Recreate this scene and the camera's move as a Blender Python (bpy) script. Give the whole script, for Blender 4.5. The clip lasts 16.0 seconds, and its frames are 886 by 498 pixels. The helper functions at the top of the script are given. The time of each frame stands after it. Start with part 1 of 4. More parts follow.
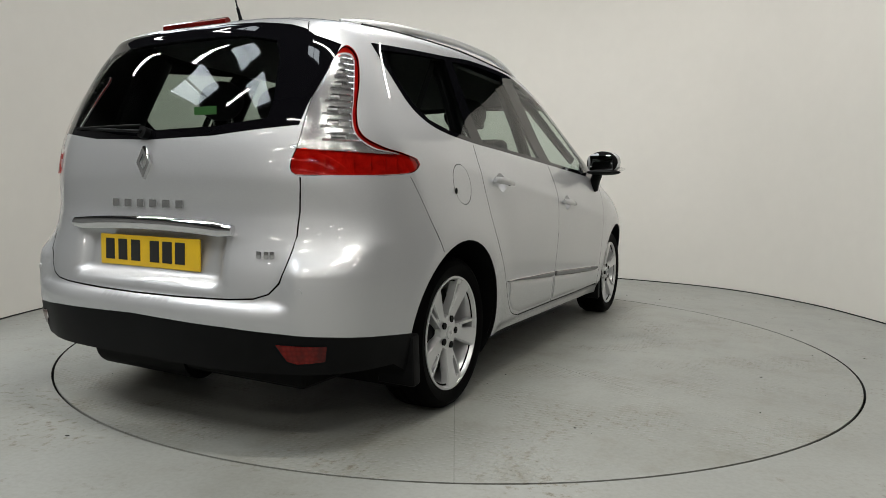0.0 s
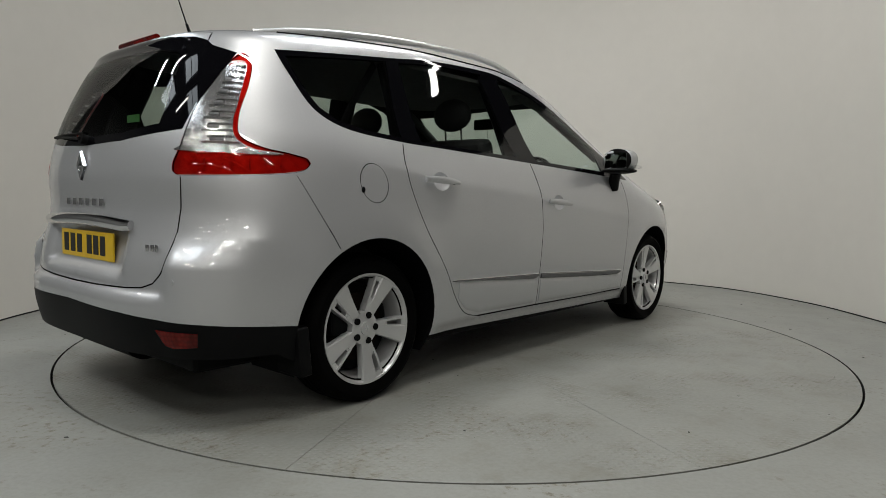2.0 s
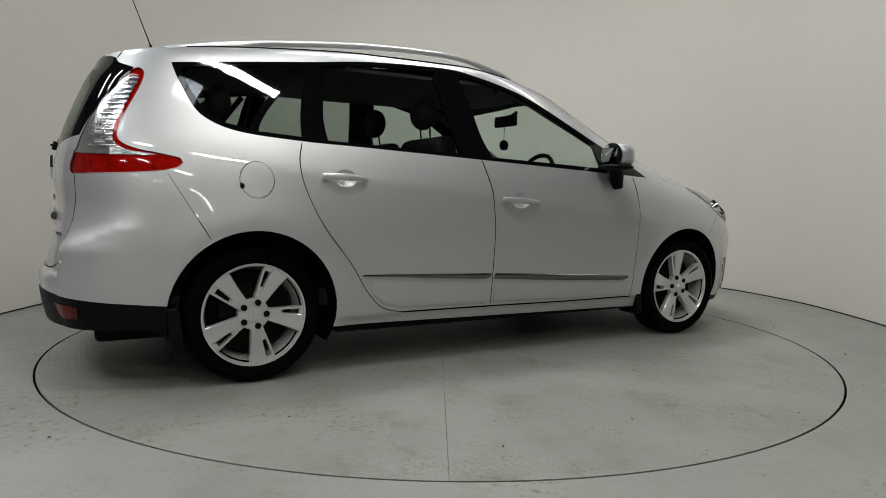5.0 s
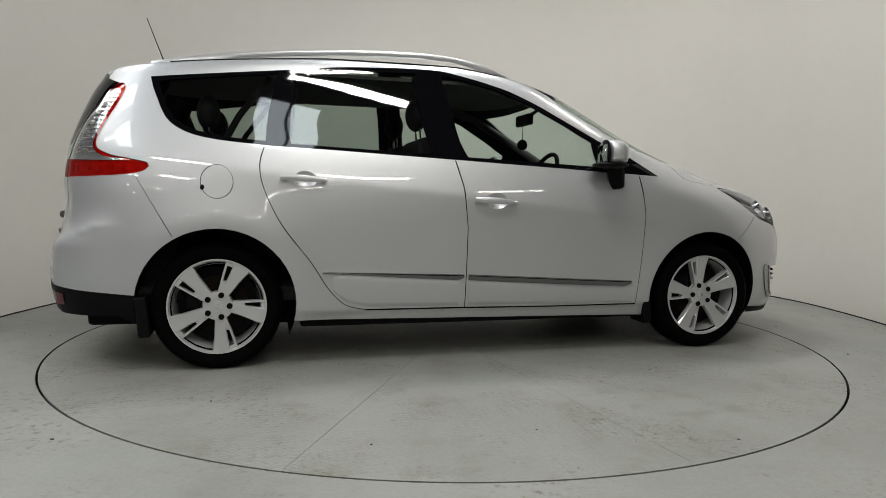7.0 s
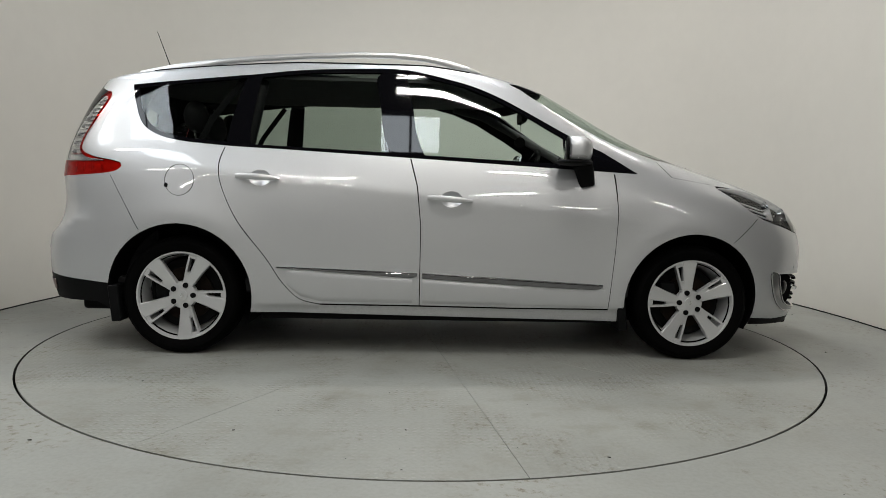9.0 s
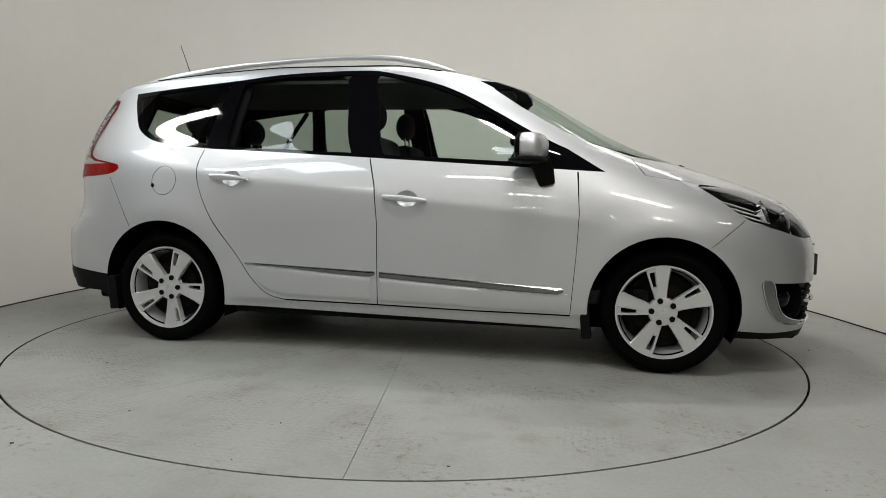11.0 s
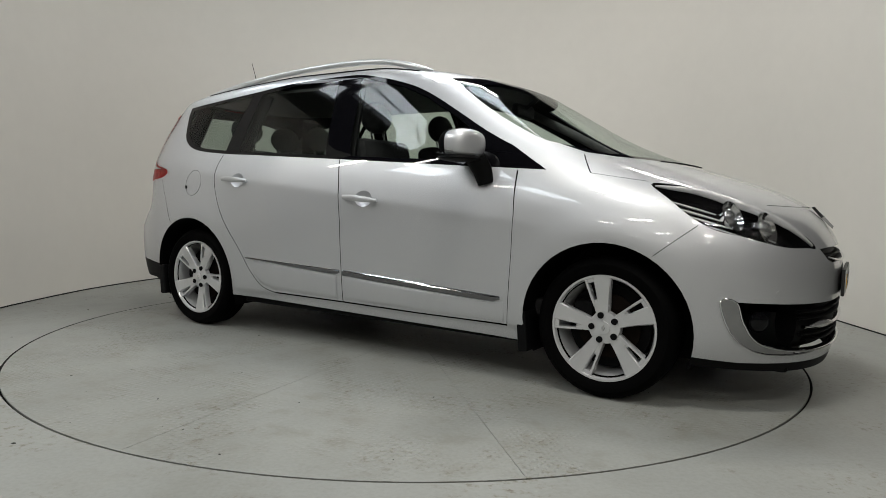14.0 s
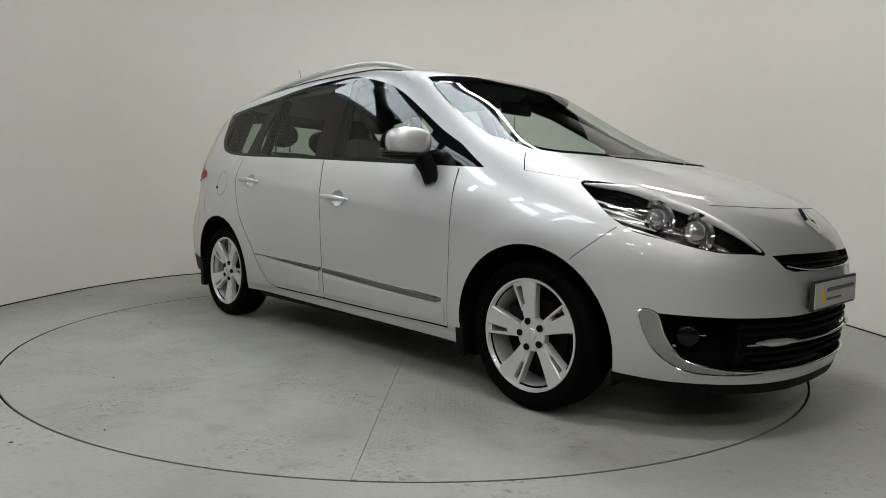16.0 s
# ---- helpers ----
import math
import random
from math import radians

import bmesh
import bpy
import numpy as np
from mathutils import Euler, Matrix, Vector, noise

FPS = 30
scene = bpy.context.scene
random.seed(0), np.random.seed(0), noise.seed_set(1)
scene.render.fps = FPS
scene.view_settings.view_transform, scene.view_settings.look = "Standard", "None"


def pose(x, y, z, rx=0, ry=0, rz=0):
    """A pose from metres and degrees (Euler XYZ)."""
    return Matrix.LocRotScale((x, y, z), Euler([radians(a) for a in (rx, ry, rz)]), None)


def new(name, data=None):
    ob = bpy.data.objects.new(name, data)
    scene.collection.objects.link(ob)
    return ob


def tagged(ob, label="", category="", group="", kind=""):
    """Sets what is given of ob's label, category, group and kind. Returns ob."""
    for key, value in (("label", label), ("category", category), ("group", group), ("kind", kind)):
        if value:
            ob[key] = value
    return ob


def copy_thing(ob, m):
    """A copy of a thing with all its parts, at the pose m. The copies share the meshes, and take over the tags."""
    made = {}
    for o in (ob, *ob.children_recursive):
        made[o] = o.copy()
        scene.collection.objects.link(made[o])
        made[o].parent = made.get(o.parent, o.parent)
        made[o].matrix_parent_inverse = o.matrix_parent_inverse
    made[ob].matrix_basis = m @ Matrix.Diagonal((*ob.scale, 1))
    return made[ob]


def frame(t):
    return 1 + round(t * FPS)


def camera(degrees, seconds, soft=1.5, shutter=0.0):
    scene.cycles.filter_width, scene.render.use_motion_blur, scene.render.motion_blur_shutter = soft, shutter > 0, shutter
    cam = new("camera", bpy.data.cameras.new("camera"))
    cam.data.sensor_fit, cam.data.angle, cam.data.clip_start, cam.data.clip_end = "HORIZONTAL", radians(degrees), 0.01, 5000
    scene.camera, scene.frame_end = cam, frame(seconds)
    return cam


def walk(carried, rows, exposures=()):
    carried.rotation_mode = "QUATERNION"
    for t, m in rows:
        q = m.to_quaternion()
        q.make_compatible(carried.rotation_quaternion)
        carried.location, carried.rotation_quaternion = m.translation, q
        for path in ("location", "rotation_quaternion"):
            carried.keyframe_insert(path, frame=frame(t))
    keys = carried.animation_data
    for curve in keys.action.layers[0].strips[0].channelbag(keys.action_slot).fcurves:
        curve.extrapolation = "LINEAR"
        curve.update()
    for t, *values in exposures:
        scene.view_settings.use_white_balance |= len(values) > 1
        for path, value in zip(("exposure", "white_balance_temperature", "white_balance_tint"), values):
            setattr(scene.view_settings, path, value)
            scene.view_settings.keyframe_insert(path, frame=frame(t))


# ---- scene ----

SPIN_START, SPIN_RATE = 64.2, -7.06  # heading of the car on the turntable: degrees, degrees a second
AXIS = (1.324, -0.228)  # turntable axis in the car's plan, from the rear axle
cam = camera(66.82, 16.0, soft=0.8)
EYE = (0.0, -4.238, 0.886)
AIM = [  # seconds, pan, tilt, roll
    (0.0, 1.18, -4.54, 1.21),
    (0.5, 1.07, -4.52, 1.18),
    (1.0, 1.06, -4.52, 1.12),
    (1.5, 1.07, -4.52, 1.07),
    (2.0, 1.09, -4.52, 1.05),
    (2.5, 1.08, -4.5, 1.03),
    (3.0, 1.12, -4.48, 1.03),
    (3.5, 1.12, -4.51, 1.06),
    (4.0, 1.07, -4.59, 1.13),
    (4.2, 1.05, -4.62, 1.16),
    (4.5, 0.38, -4.65, 1.18),
    (4.7, -0.04, -4.66, 1.18),
    (6.8, 0.19, -4.58, 0.97),
    (7.0, 0.11, -4.58, 0.97),
    (7.5, 0.09, -4.59, 0.98),
    (8.0, 0.15, -4.63, 1.02),
    (8.5, 0.12, -4.65, 1.09),
    (9.0, -1.28, -4.66, 1.18),
    (9.2, -1.73, -4.66, 1.2),
    (11.3, -2.42, -4.65, 1.15),
    (11.5, -2.42, -4.65, 1.15),
    (12.0, -2.4, -4.64, 1.17),
    (12.5, -2.36, -4.63, 1.18),
    (13.0, -2.33, -4.62, 1.2),
    (13.5, -2.29, -4.6, 1.21),
    (14.0, -2.26, -4.55, 1.24),
    (14.5, -2.25, -4.52, 1.27),
    (15.0, -2.28, -4.52, 1.31),
    (15.5, -2.32, -4.53, 1.37),
    (16.0, -2.39, -4.55, 1.4),
]
walk(cam, [(t, pose(*EYE, 0, 0, pan) @ pose(0, 0, 0, 90 + tilt) @ pose(0, 0, 0, 0, 0, roll)) for t, pan, tilt, roll in AIM],
     [(0, -.08), (.5, -.25), (1, -.36), (2, -.53), (3.5, -.56), (4.7, -.52), (6.8, -.33), (9.2, -.30), (11.4, -.22), (12.5, -.19), (13.5, -.25), (14.5, -.42), (16, -.33)])

# ---- world and lamps ----
world = bpy.data.worlds.new("world")
scene.world = world
world.use_nodes = True
wn = world.node_tree
sky = wn.nodes.new("ShaderNodeTexSky")
sky.sky_type, sky.sun_disc, sky.sun_elevation, sky.sun_rotation = "NISHITA", False, radians(35), radians(120)
wn.links.new(sky.outputs[0], wn.nodes["Background"].inputs[0])
wn.nodes["Background"].inputs[1].default_value = 0.05
scene.view_settings.exposure = 0.0

CEILING = 4.6


def area_lamp(name, x, y, z, sx, sy, watts, colour):
    data = bpy.data.lights.new(name, "AREA")
    data.shape, data.size, data.size_y, data.energy, data.color = "RECTANGLE", sx, sy, watts, colour
    ob = new(name, data)
    ob.matrix_world = pose(x, y, z)
    return ob


# (2.9, 1.0) is an unseen tube added to brighten the back wall.
TUBES = [(.35, -2.25), (.45, 1.15), (-4.3, -1.7), (-4.4, -3.5), (-5.6, -.9), (-1.5, -5.5), (-1.5, -8.5), (1.6, -5.0), (-4.4, -6.5), (-4.4, -9.5), (1.6, -8.5), (2.9, 1.0), (-6.5, -12.0), (-3.0, -12.0), (.5, -12.0), (4.0, -12.0), (5.0, -6.5), (-6.5, -15.0), (-1.5, -15.0), (3.5, -15.0)]
SKYLIGHTS = [(-.15, -2.88, .66, .42), (.2, .55, 1.7, .8), (-3.45, -3.9, 1.0, 1.1), (-3.4, -2.5, 1.0, .8), (-3.35, -.5, .8, .95), (-3.6, .8, 1.0, 1.3), (-4.1, 2.2, 1.2, .9), (-5.5, -2.3, 1.3, .9)]
for x, y in TUBES:
    area_lamp("tube_light", x, y, CEILING - .14, 1.3, .1, 26 if y < -11 or x > 2 else 46 if x < -4 and y > -2 else 28 if x < -4 else 57 if x < 0 else 72 if y < -3 else 84, (.985, .957, .885))
for x, y, sx, sy in SKYLIGHTS:
    area_lamp("roof_daylight", x, y, CEILING - .03, sx, sy, (31 if x < -3 else 44) * sx * sy, (.86, .94, 1))

# ---- materials ----
def material(name, colour, rough=.5, metal=0.0, spec=.5, coat=0.0):
    m = bpy.data.materials.new(name)
    m.use_nodes = True
    b = m.node_tree.nodes["Principled BSDF"]
    b.inputs["Base Color"].default_value = (*colour, 1)
    b.inputs["Roughness"].default_value, b.inputs["Metallic"].default_value = rough, metal
    b.inputs["Specular IOR Level"].default_value, b.inputs["Coat Weight"].default_value = spec, coat
    b.inputs["Coat Roughness"].default_value = .03
    return m


def nodes_of(m):
    return m.node_tree.nodes, m.node_tree.links, m.node_tree.nodes["Principled BSDF"]


def noise_node(m, scale, detail=4, rough=.55):
    n, l, _ = nodes_of(m)
    tc, t = n.new("ShaderNodeTexCoord"), n.new("ShaderNodeTexNoise")
    t.inputs["Scale"].default_value, t.inputs["Detail"].default_value, t.inputs["Roughness"].default_value = scale, detail, rough
    l.new(tc.outputs["Object"], t.inputs["Vector"])
    return t


def ramp(m, fac, stops):
    n, l, _ = nodes_of(m)
    r = n.new("ShaderNodeValToRGB")
    while len(r.color_ramp.elements) < len(stops):
        r.color_ramp.elements.new(.5)
    for e, (p, c) in zip(r.color_ramp.elements, stops):
        e.position, e.color = p, (*c, 1)
    l.new(fac, r.inputs[0])
    return r.outputs[0]


def mix(m, a, b, fac, mode="MULTIPLY"):
    n, l, _ = nodes_of(m)
    x = n.new("ShaderNodeMix")
    x.data_type, x.blend_type = "RGBA", mode
    if isinstance(fac, float):
        x.inputs[0].default_value = fac
    else:
        l.new(fac, x.inputs[0])
    l.new(a, x.inputs[6])
    l.new(b, x.inputs[7])
    return x.outputs[2]


def bump_from(m, height, strength, distance):
    n, l, b = nodes_of(m)
    k = n.new("ShaderNodeBump")
    k.inputs["Strength"].default_value, k.inputs["Distance"].default_value = strength, distance
    l.new(height, k.inputs["Height"])
    l.new(k.outputs[0], b.inputs["Normal"])


def mottled(name, colour, rough, scale, amount=.15, metal=0.0, bump=0.0, spec=.5, coat=0.0):
    """A plain colour with grain and blotches at two scales."""
    m = material(name, colour, rough, metal, spec, coat)
    n, l, b = nodes_of(m)
    lo, hi = tuple(c * (1 - amount) for c in colour), tuple(min(1, c * (1 + amount)) for c in colour)
    big, fine = noise_node(m, scale), noise_node(m, scale * 17, 3)
    c1 = ramp(m, big.outputs[0], [(.3, lo), (.7, hi)])
    c2 = ramp(m, fine.outputs[0], [(.25, (1 - amount,) * 3), (.75, (1, 1, 1))])
    l.new(mix(m, c1, c2, 1.0), b.inputs["Base Color"])
    r = n.new("ShaderNodeMapRange")
    r.inputs[3].default_value, r.inputs[4].default_value = rough * .85, min(1, rough * 1.15)
    l.new(fine.outputs[0], r.inputs[0])
    l.new(r.outputs[0], b.inputs["Roughness"])
    if bump:
        bump_from(m, fine.outputs[0], bump, .002)
    return m


def paint_material():
    m = material("silver_paint", (.55, .555, .565), .47, .66, .5, 1.0)
    m.node_tree.nodes["Principled BSDF"].inputs["Coat Roughness"].default_value = .012
    n, l, b = nodes_of(m)
    fleck, drift = noise_node(m, 900, 2), noise_node(m, 2.5, 2)
    c = ramp(m, fleck.outputs[0], [(.36, (.45, .457, .474)), (.64, (.68, .688, .706))])
    b.inputs["Coat IOR"].default_value = 1.6
    d = ramp(m, drift.outputs[0], [(.3, (.96, .96, .965)), (.7, (1, 1, 1))])
    l.new(mix(m, c, d, 1.0), b.inputs["Base Color"])
    return m


def pane_material(name, tint, base=.048):
    """Thin glass: tinted see-through with a mirror-like sheen."""
    m = bpy.data.materials.new(name)
    m.use_nodes = True
    n, l = m.node_tree.nodes, m.node_tree.links
    n.remove(n["Principled BSDF"])
    t, g, w, x = n.new("ShaderNodeBsdfTransparent"), n.new("ShaderNodeBsdfGlossy"), n.new("ShaderNodeLayerWeight"), n.new("ShaderNodeMixShader")
    p, k = n.new("ShaderNodeMath"), n.new("ShaderNodeMath")
    t.inputs[0].default_value = (*tint, 1)
    g.inputs["Roughness"].default_value = .01
    w.inputs["Blend"].default_value = .5
    p.operation, k.operation = "POWER", "MULTIPLY_ADD"
    p.inputs[1].default_value, k.inputs[1].default_value, k.inputs[2].default_value = 5.0, .6, base
    l.new(w.outputs["Facing"], p.inputs[0])
    l.new(p.outputs[0], k.inputs[0])
    l.new(k.outputs[0], x.inputs[0])
    l.new(t.outputs[0], x.inputs[1])
    l.new(g.outputs[0], x.inputs[2])
    l.new(x.outputs[0], n["Material Output"].inputs[0])
    return m


def wall_material():
    m = mottled("white_cove_paint", (.635, .612, .572), .75, .5, .03, 0, .05)
    return m


def floor_material(name, base, seed, tread):
    """Painted concrete or steel: scuffs, dust, dark spots."""
    m = material(name, base, .5)
    n, l, b = nodes_of(m)
    big, mid, fine, spots = noise_node(m, .9 + seed, 5), noise_node(m, 5 + seed, 6, .65), noise_node(m, 60, 4), noise_node(m, 11 + seed, 3, .7)
    a = ramp(m, big.outputs[0], [(.3, tuple(c * .90 for c in base)), (.7, tuple(c * 1.07 for c in base))])
    s = ramp(m, mid.outputs[0], [(.30, (.78, .755, .70) if tread else (.90, .89, .87)), (.46, (1, 1, 1)), (.70, (1.0, 1.0, 1.0)), (.80, (1.06, 1.06, 1.05))])
    f = ramp(m, fine.outputs[0], [(.3, (.88, .88, .87)), (.6, (1, 1, 1))])
    d = ramp(m, spots.outputs[0], [(.22, (.40, .36, .30)), (.27, (1, 1, 1))])
    patch, scuff, smear = noise_node(m, 1.7 + seed, 2), noise_node(m, 26, 6, .7), noise_node(m, 2.6 + seed, 7, .72)
    where = ramp(m, patch.outputs[0], [(.47, (0, 0, 0)), (.64, (1, 1, 1))])
    marks = ramp(m, scuff.outputs[0], [(.36, (.52, .46, .38)), (.41, (.84, .80, .74)), (.47, (1, 1, 1)), (.62, (1, 1, 1)), (.68, (1.14, 1.14, 1.12))])
    stain = ramp(m, smear.outputs[0], [(.34, (.80, .77, .71)), (.45, (.96, .955, .94)), (.55, (1, 1, 1))])
    base_tone = mix(m, mix(m, mix(m, mix(m, a, s, .8), f, .8), d, .8), stain, .75 if tread else .4)
    l.new(mix(m, base_tone, marks, where), b.inputs["Base Color"])
    r = n.new("ShaderNodeMapRange")
    r.inputs[3].default_value, r.inputs[4].default_value = .32, .62
    l.new(mid.outputs[0], r.inputs[0])
    l.new(r.outputs[0], b.inputs["Roughness"])
    if tread:
        tc, v = n.new("ShaderNodeTexCoord"), n.new("ShaderNodeTexVoronoi")
        v.inputs["Scale"].default_value, v.inputs["Randomness"].default_value = 34, .12
        l.new(tc.outputs["Object"], v.inputs["Vector"])
        worn = ramp(m, patch.outputs[0], [(.46, (.05, .05, .05)), (.62, (1, 1, 1))])
        h = ramp(m, v.outputs["Distance"], [(.12, (1, 1, 1)), (.32, (0, 0, 0))])
        bump_from(m, mix(m, h, worn, 1.0), .8, .003)
    else:
        bump_from(m, fine.outputs[0], .12, .002)
    return m


def lens_material():
    """Deep red lamp plastic with a ribbed inner optic."""
    m = material("red_lamp_lens", (.12, .004, .003), .1, 0, .3, 0)
    n, l, b = nodes_of(m)
    tc, w, drift = n.new("ShaderNodeTexCoord"), n.new("ShaderNodeTexVoronoi"), noise_node(m, 7, 1)
    w.inputs["Scale"].default_value, w.inputs["Randomness"].default_value = 62, .35
    l.new(tc.outputs["Object"], w.inputs["Vector"])
    c = ramp(m, w.outputs["Distance"], [(.1, (.14, .005, .003)), (.7, (.09, .003, .002))])
    d = ramp(m, drift.outputs[0], [(.40, (.5, .4, .4)), (.55, (1, 1, 1))])
    l.new(mix(m, c, d, 1.0), b.inputs["Base Color"])
    return m


PAINT = paint_material()
GLASS = pane_material("clear_car_glass", (.80, .87, .83))
PRIVACY = pane_material("tinted_car_glass", (.58, .64, .60))
BLACK_GLOSS = material("black_gloss_trim", (.003, .003, .004), .03, 0, .22, 0)
BLACK_PLASTIC = mottled("black_plastic", (.0032, .0033, .0036), .55, 14, .2, 0, .1, .09)
DARK_TRIM = mottled("dark_grey_plastic", (.0036, .0038, .0043), .5, 10, .2, 0, .15, .10)
RUBBER = mottled("tyre_rubber", (.0022, .0022, .0023), .6, 8, .3, 0, .2, .025)
CHROME = material("chrome", (.72, .72, .73), .06, 1)
# Chrome darkened in colour for the dark reflection on the door strips.
SHADED_CHROME = mottled("shaded_chrome", (.20, .20, .21), .09, 9, .12, 1)
SATIN_CHROME = mottled("satin_chrome", (.34, .34, .35), .18, 9, .1, 1)
LIGHT_GUIDE = mottled("white_light_guide", (.62, .62, .63), .22, 30, .1, .2)
ALLOY = mottled("alloy_silver", (.62, .625, .635), .30, 6, .03, .55, 0, .5, .5)
RED_LENS = lens_material()
RED_PANE = pane_material("red_lamp_pane", (.56, .008, .004))
RED_BACK = mottled("lamp_backing", (.62, .60, .60), .35, 26, .28, .2, .3)
LAMP_GREY = mottled("grey_lamp_cell", (.27, .27, .28), .3, 60, .35, .4)
CLEAR_LENS = pane_material("clear_lamp_lens", (.95, .95, .95), .05)
REFLECTOR = mottled("lamp_reflector", (.66, .66, .67), .15, 30, .08, .8, .15)
CLEAR_DOME = material("projector_glass", (.42, .43, .44), .08, .75, .8, 1)
LAMP_BLACK = material("lamp_housing_black", (.01, .01, .011), .2, 0, .5, .5)
YELLOW = mottled("yellow_plate", (.78, .50, .02), .35, 12, .06)
INK = material("black_print", (.012, .012, .012), .5)
PLATE_WHITE = mottled("grey_white_plate", (.46, .46, .45), .4, 12, .06)
PLATE_GOLD = material("gold_print", (.75, .45, .03), .4)
FABRIC = mottled("charcoal_seat_fabric", (.022, .022, .024), .9, 30, .3, 0, .3)
HEADLINER = mottled("grey_headliner", (.10, .10, .10), .9, 30, .15)
BRASS_DISC = mottled("rusty_brake_disc", (.012, .008, .006), .8, 25, .35, 0, 0, .1)
MIRROR = material("mirror_glass", (.42, .43, .45), .02, 1)
WALL = wall_material()
FLOOR = floor_material("grey_painted_floor", (.275, .281, .265), 0, False)
PLATE = floor_material("grey_painted_steel_plate", (.262, .267, .25), .6, True)
GRIT = mottled("dark_grit", (.035, .033, .03), .8, 40, .4)
JOINT_DUST = mottled("dusty_joint", (.19, .19, .18), .9, 12, .3)
GAP = material("dark_joint", (.005, .005, .005), .9)
HALL = mottled("grey_hall_paint", (.24, .24, .235), .8, .6, .1)
ROOF_SHEET = mottled("roof_sheeting", (.055, .055, .06), .7, 1.2, .1)
LUMINAIRE = material("luminaire_white", (.7, .7, .7), .5)
STEEL = mottled("grey_steel", (.12, .12, .13), .5, 3, .15)
STICKER = material("green_sticker", (.06, .19, .05), .5)

# ---- mesh helpers ----
def mesh_object(name, verts, faces, mat, parent=None, label="", normals=None, smooth=True):
    me = bpy.data.meshes.new(name)
    me.from_pydata([tuple(map(float, v)) for v in verts], [], [tuple(map(int, f)) for f in faces])
    me.materials.append(mat)
    if smooth:
        me.polygons.foreach_set("use_smooth", [True] * len(me.polygons))
    if normals is not None:
        me.normals_split_custom_set_from_vertices([tuple(map(float, n)) for n in normals])
    me.update()
    ob = new(name, me)
    ob.parent = parent
    if label:
        tagged(ob, label)
    return ob


def part(name, bm, mat, parent, label="", smooth=True):
    me = bpy.data.meshes.new(name)
    bmesh.ops.recalc_face_normals(bm, faces=bm.faces)
    bm.to_mesh(me)
    bm.free()
    me.materials.append(mat)
    if smooth:
        me.polygons.foreach_set("use_smooth", [True] * len(me.polygons))
        me.set_sharp_from_angle(angle=radians(35))
    ob = new(name, me)
    ob.parent = parent
    if label:
        tagged(ob, label)
    return ob


def add_box(bm, centre, size, bevel=0.0, turn=None):
    m = Matrix.Translation(centre) @ (turn or Matrix()) @ Matrix.Diagonal((*size, 1))
    vs = bmesh.ops.create_cube(bm, size=1, matrix=m)["verts"]
    if bevel:
        es = list({e for v in vs for e in v.link_edges})
        bmesh.ops.bevel(bm, geom=es, offset=bevel, segments=3, profile=.6, affect="EDGES")


def add_rod(bm, a, b, ra, rb=None, n=12):
    a, b = Vector(a), Vector(b)
    turn = (b - a).to_track_quat("Z", "Y").to_matrix().to_4x4()
    bmesh.ops.create_cone(bm, cap_ends=True, segments=n, radius1=ra, radius2=ra if rb is None else rb, depth=(b - a).length,
                          matrix=Matrix.Translation((a + b) / 2) @ turn)


def add_ball(bm, centre, size, turn=None, u=20, v=12):
    m = Matrix.Translation(centre) @ (turn or Matrix()) @ Matrix.Diagonal((*size, 1))
    bmesh.ops.create_uvsphere(bm, u_segments=u, v_segments=v, radius=1, matrix=m)


def add_sweep(bm, centres, half_w, half_h, up=(0, 0, 1), n=10):
    """A tube with an oval section along a line; half_w, half_h a number or one for each point."""
    rings = []
    k = len(centres)
    for i, c in enumerate(centres):
        c = Vector(c)
        d = (Vector(centres[min(i + 1, k - 1)]) - Vector(centres[max(i - 1, 0)])).normalized()
        side = d.cross(Vector(up)).normalized()
        top = side.cross(d)
        w = half_w[i] if hasattr(half_w, "__len__") else half_w
        h = half_h[i] if hasattr(half_h, "__len__") else half_h
        rings.append([bm.verts.new(c + side * w * math.cos(a) + top * h * math.sin(a)) for a in np.linspace(0, 2 * math.pi, n, endpoint=False)])
    for r, q in zip(rings, rings[1:]):
        for i in range(n):
            bm.faces.new((r[i], r[(i + 1) % n], q[(i + 1) % n], q[i]))
    bm.faces.new(rings[0][::-1])
    bm.faces.new(rings[-1])


def add_lathe(bm, profile, origin, axis_y=1.0, n=64):
    """Profile of (radius, offset) turned round a line along y."""
    rings = []
    for r, o in profile:
        rings.append([bm.verts.new((origin[0] + r * math.cos(a), origin[1] + axis_y * o, origin[2] + r * math.sin(a)))
                      for a in np.linspace(0, 2 * math.pi, n, endpoint=False)])
    for r, q in zip(rings, rings[1:]):
        for i in range(n):
            bm.faces.new((r[i], r[(i + 1) % n], q[(i + 1) % n], q[i]))


def add_prism(bm, outline, a, b):
    """Solid between two copies of an outline: a and b map (u, v) to places."""
    lo, hi = [bm.verts.new(a(*p)) for p in outline], [bm.verts.new(b(*p)) for p in outline]
    k = len(outline)
    bm.faces.new(lo[::-1])
    bm.faces.new(hi)
    for i in range(k):
        bm.faces.new((lo[i], lo[(i + 1) % k], hi[(i + 1) % k], hi[i]))


# ---- the hall: floor, white cove, roof ----
RADIUS, JOINT = 2.219, .011


def annulus(bm, r0, r1, z, n=180):
    a = [bm.verts.new((r0 * math.cos(t), r0 * math.sin(t), z)) for t in np.linspace(0, 2 * math.pi, n, endpoint=False)]
    b = [bm.verts.new((r1 * math.cos(t), r1 * math.sin(t), z)) for t in np.linspace(0, 2 * math.pi, n, endpoint=False)]
    for i in range(n):
        bm.faces.new((a[i], a[(i + 1) % n], b[(i + 1) % n], b[i]))
    return a, b


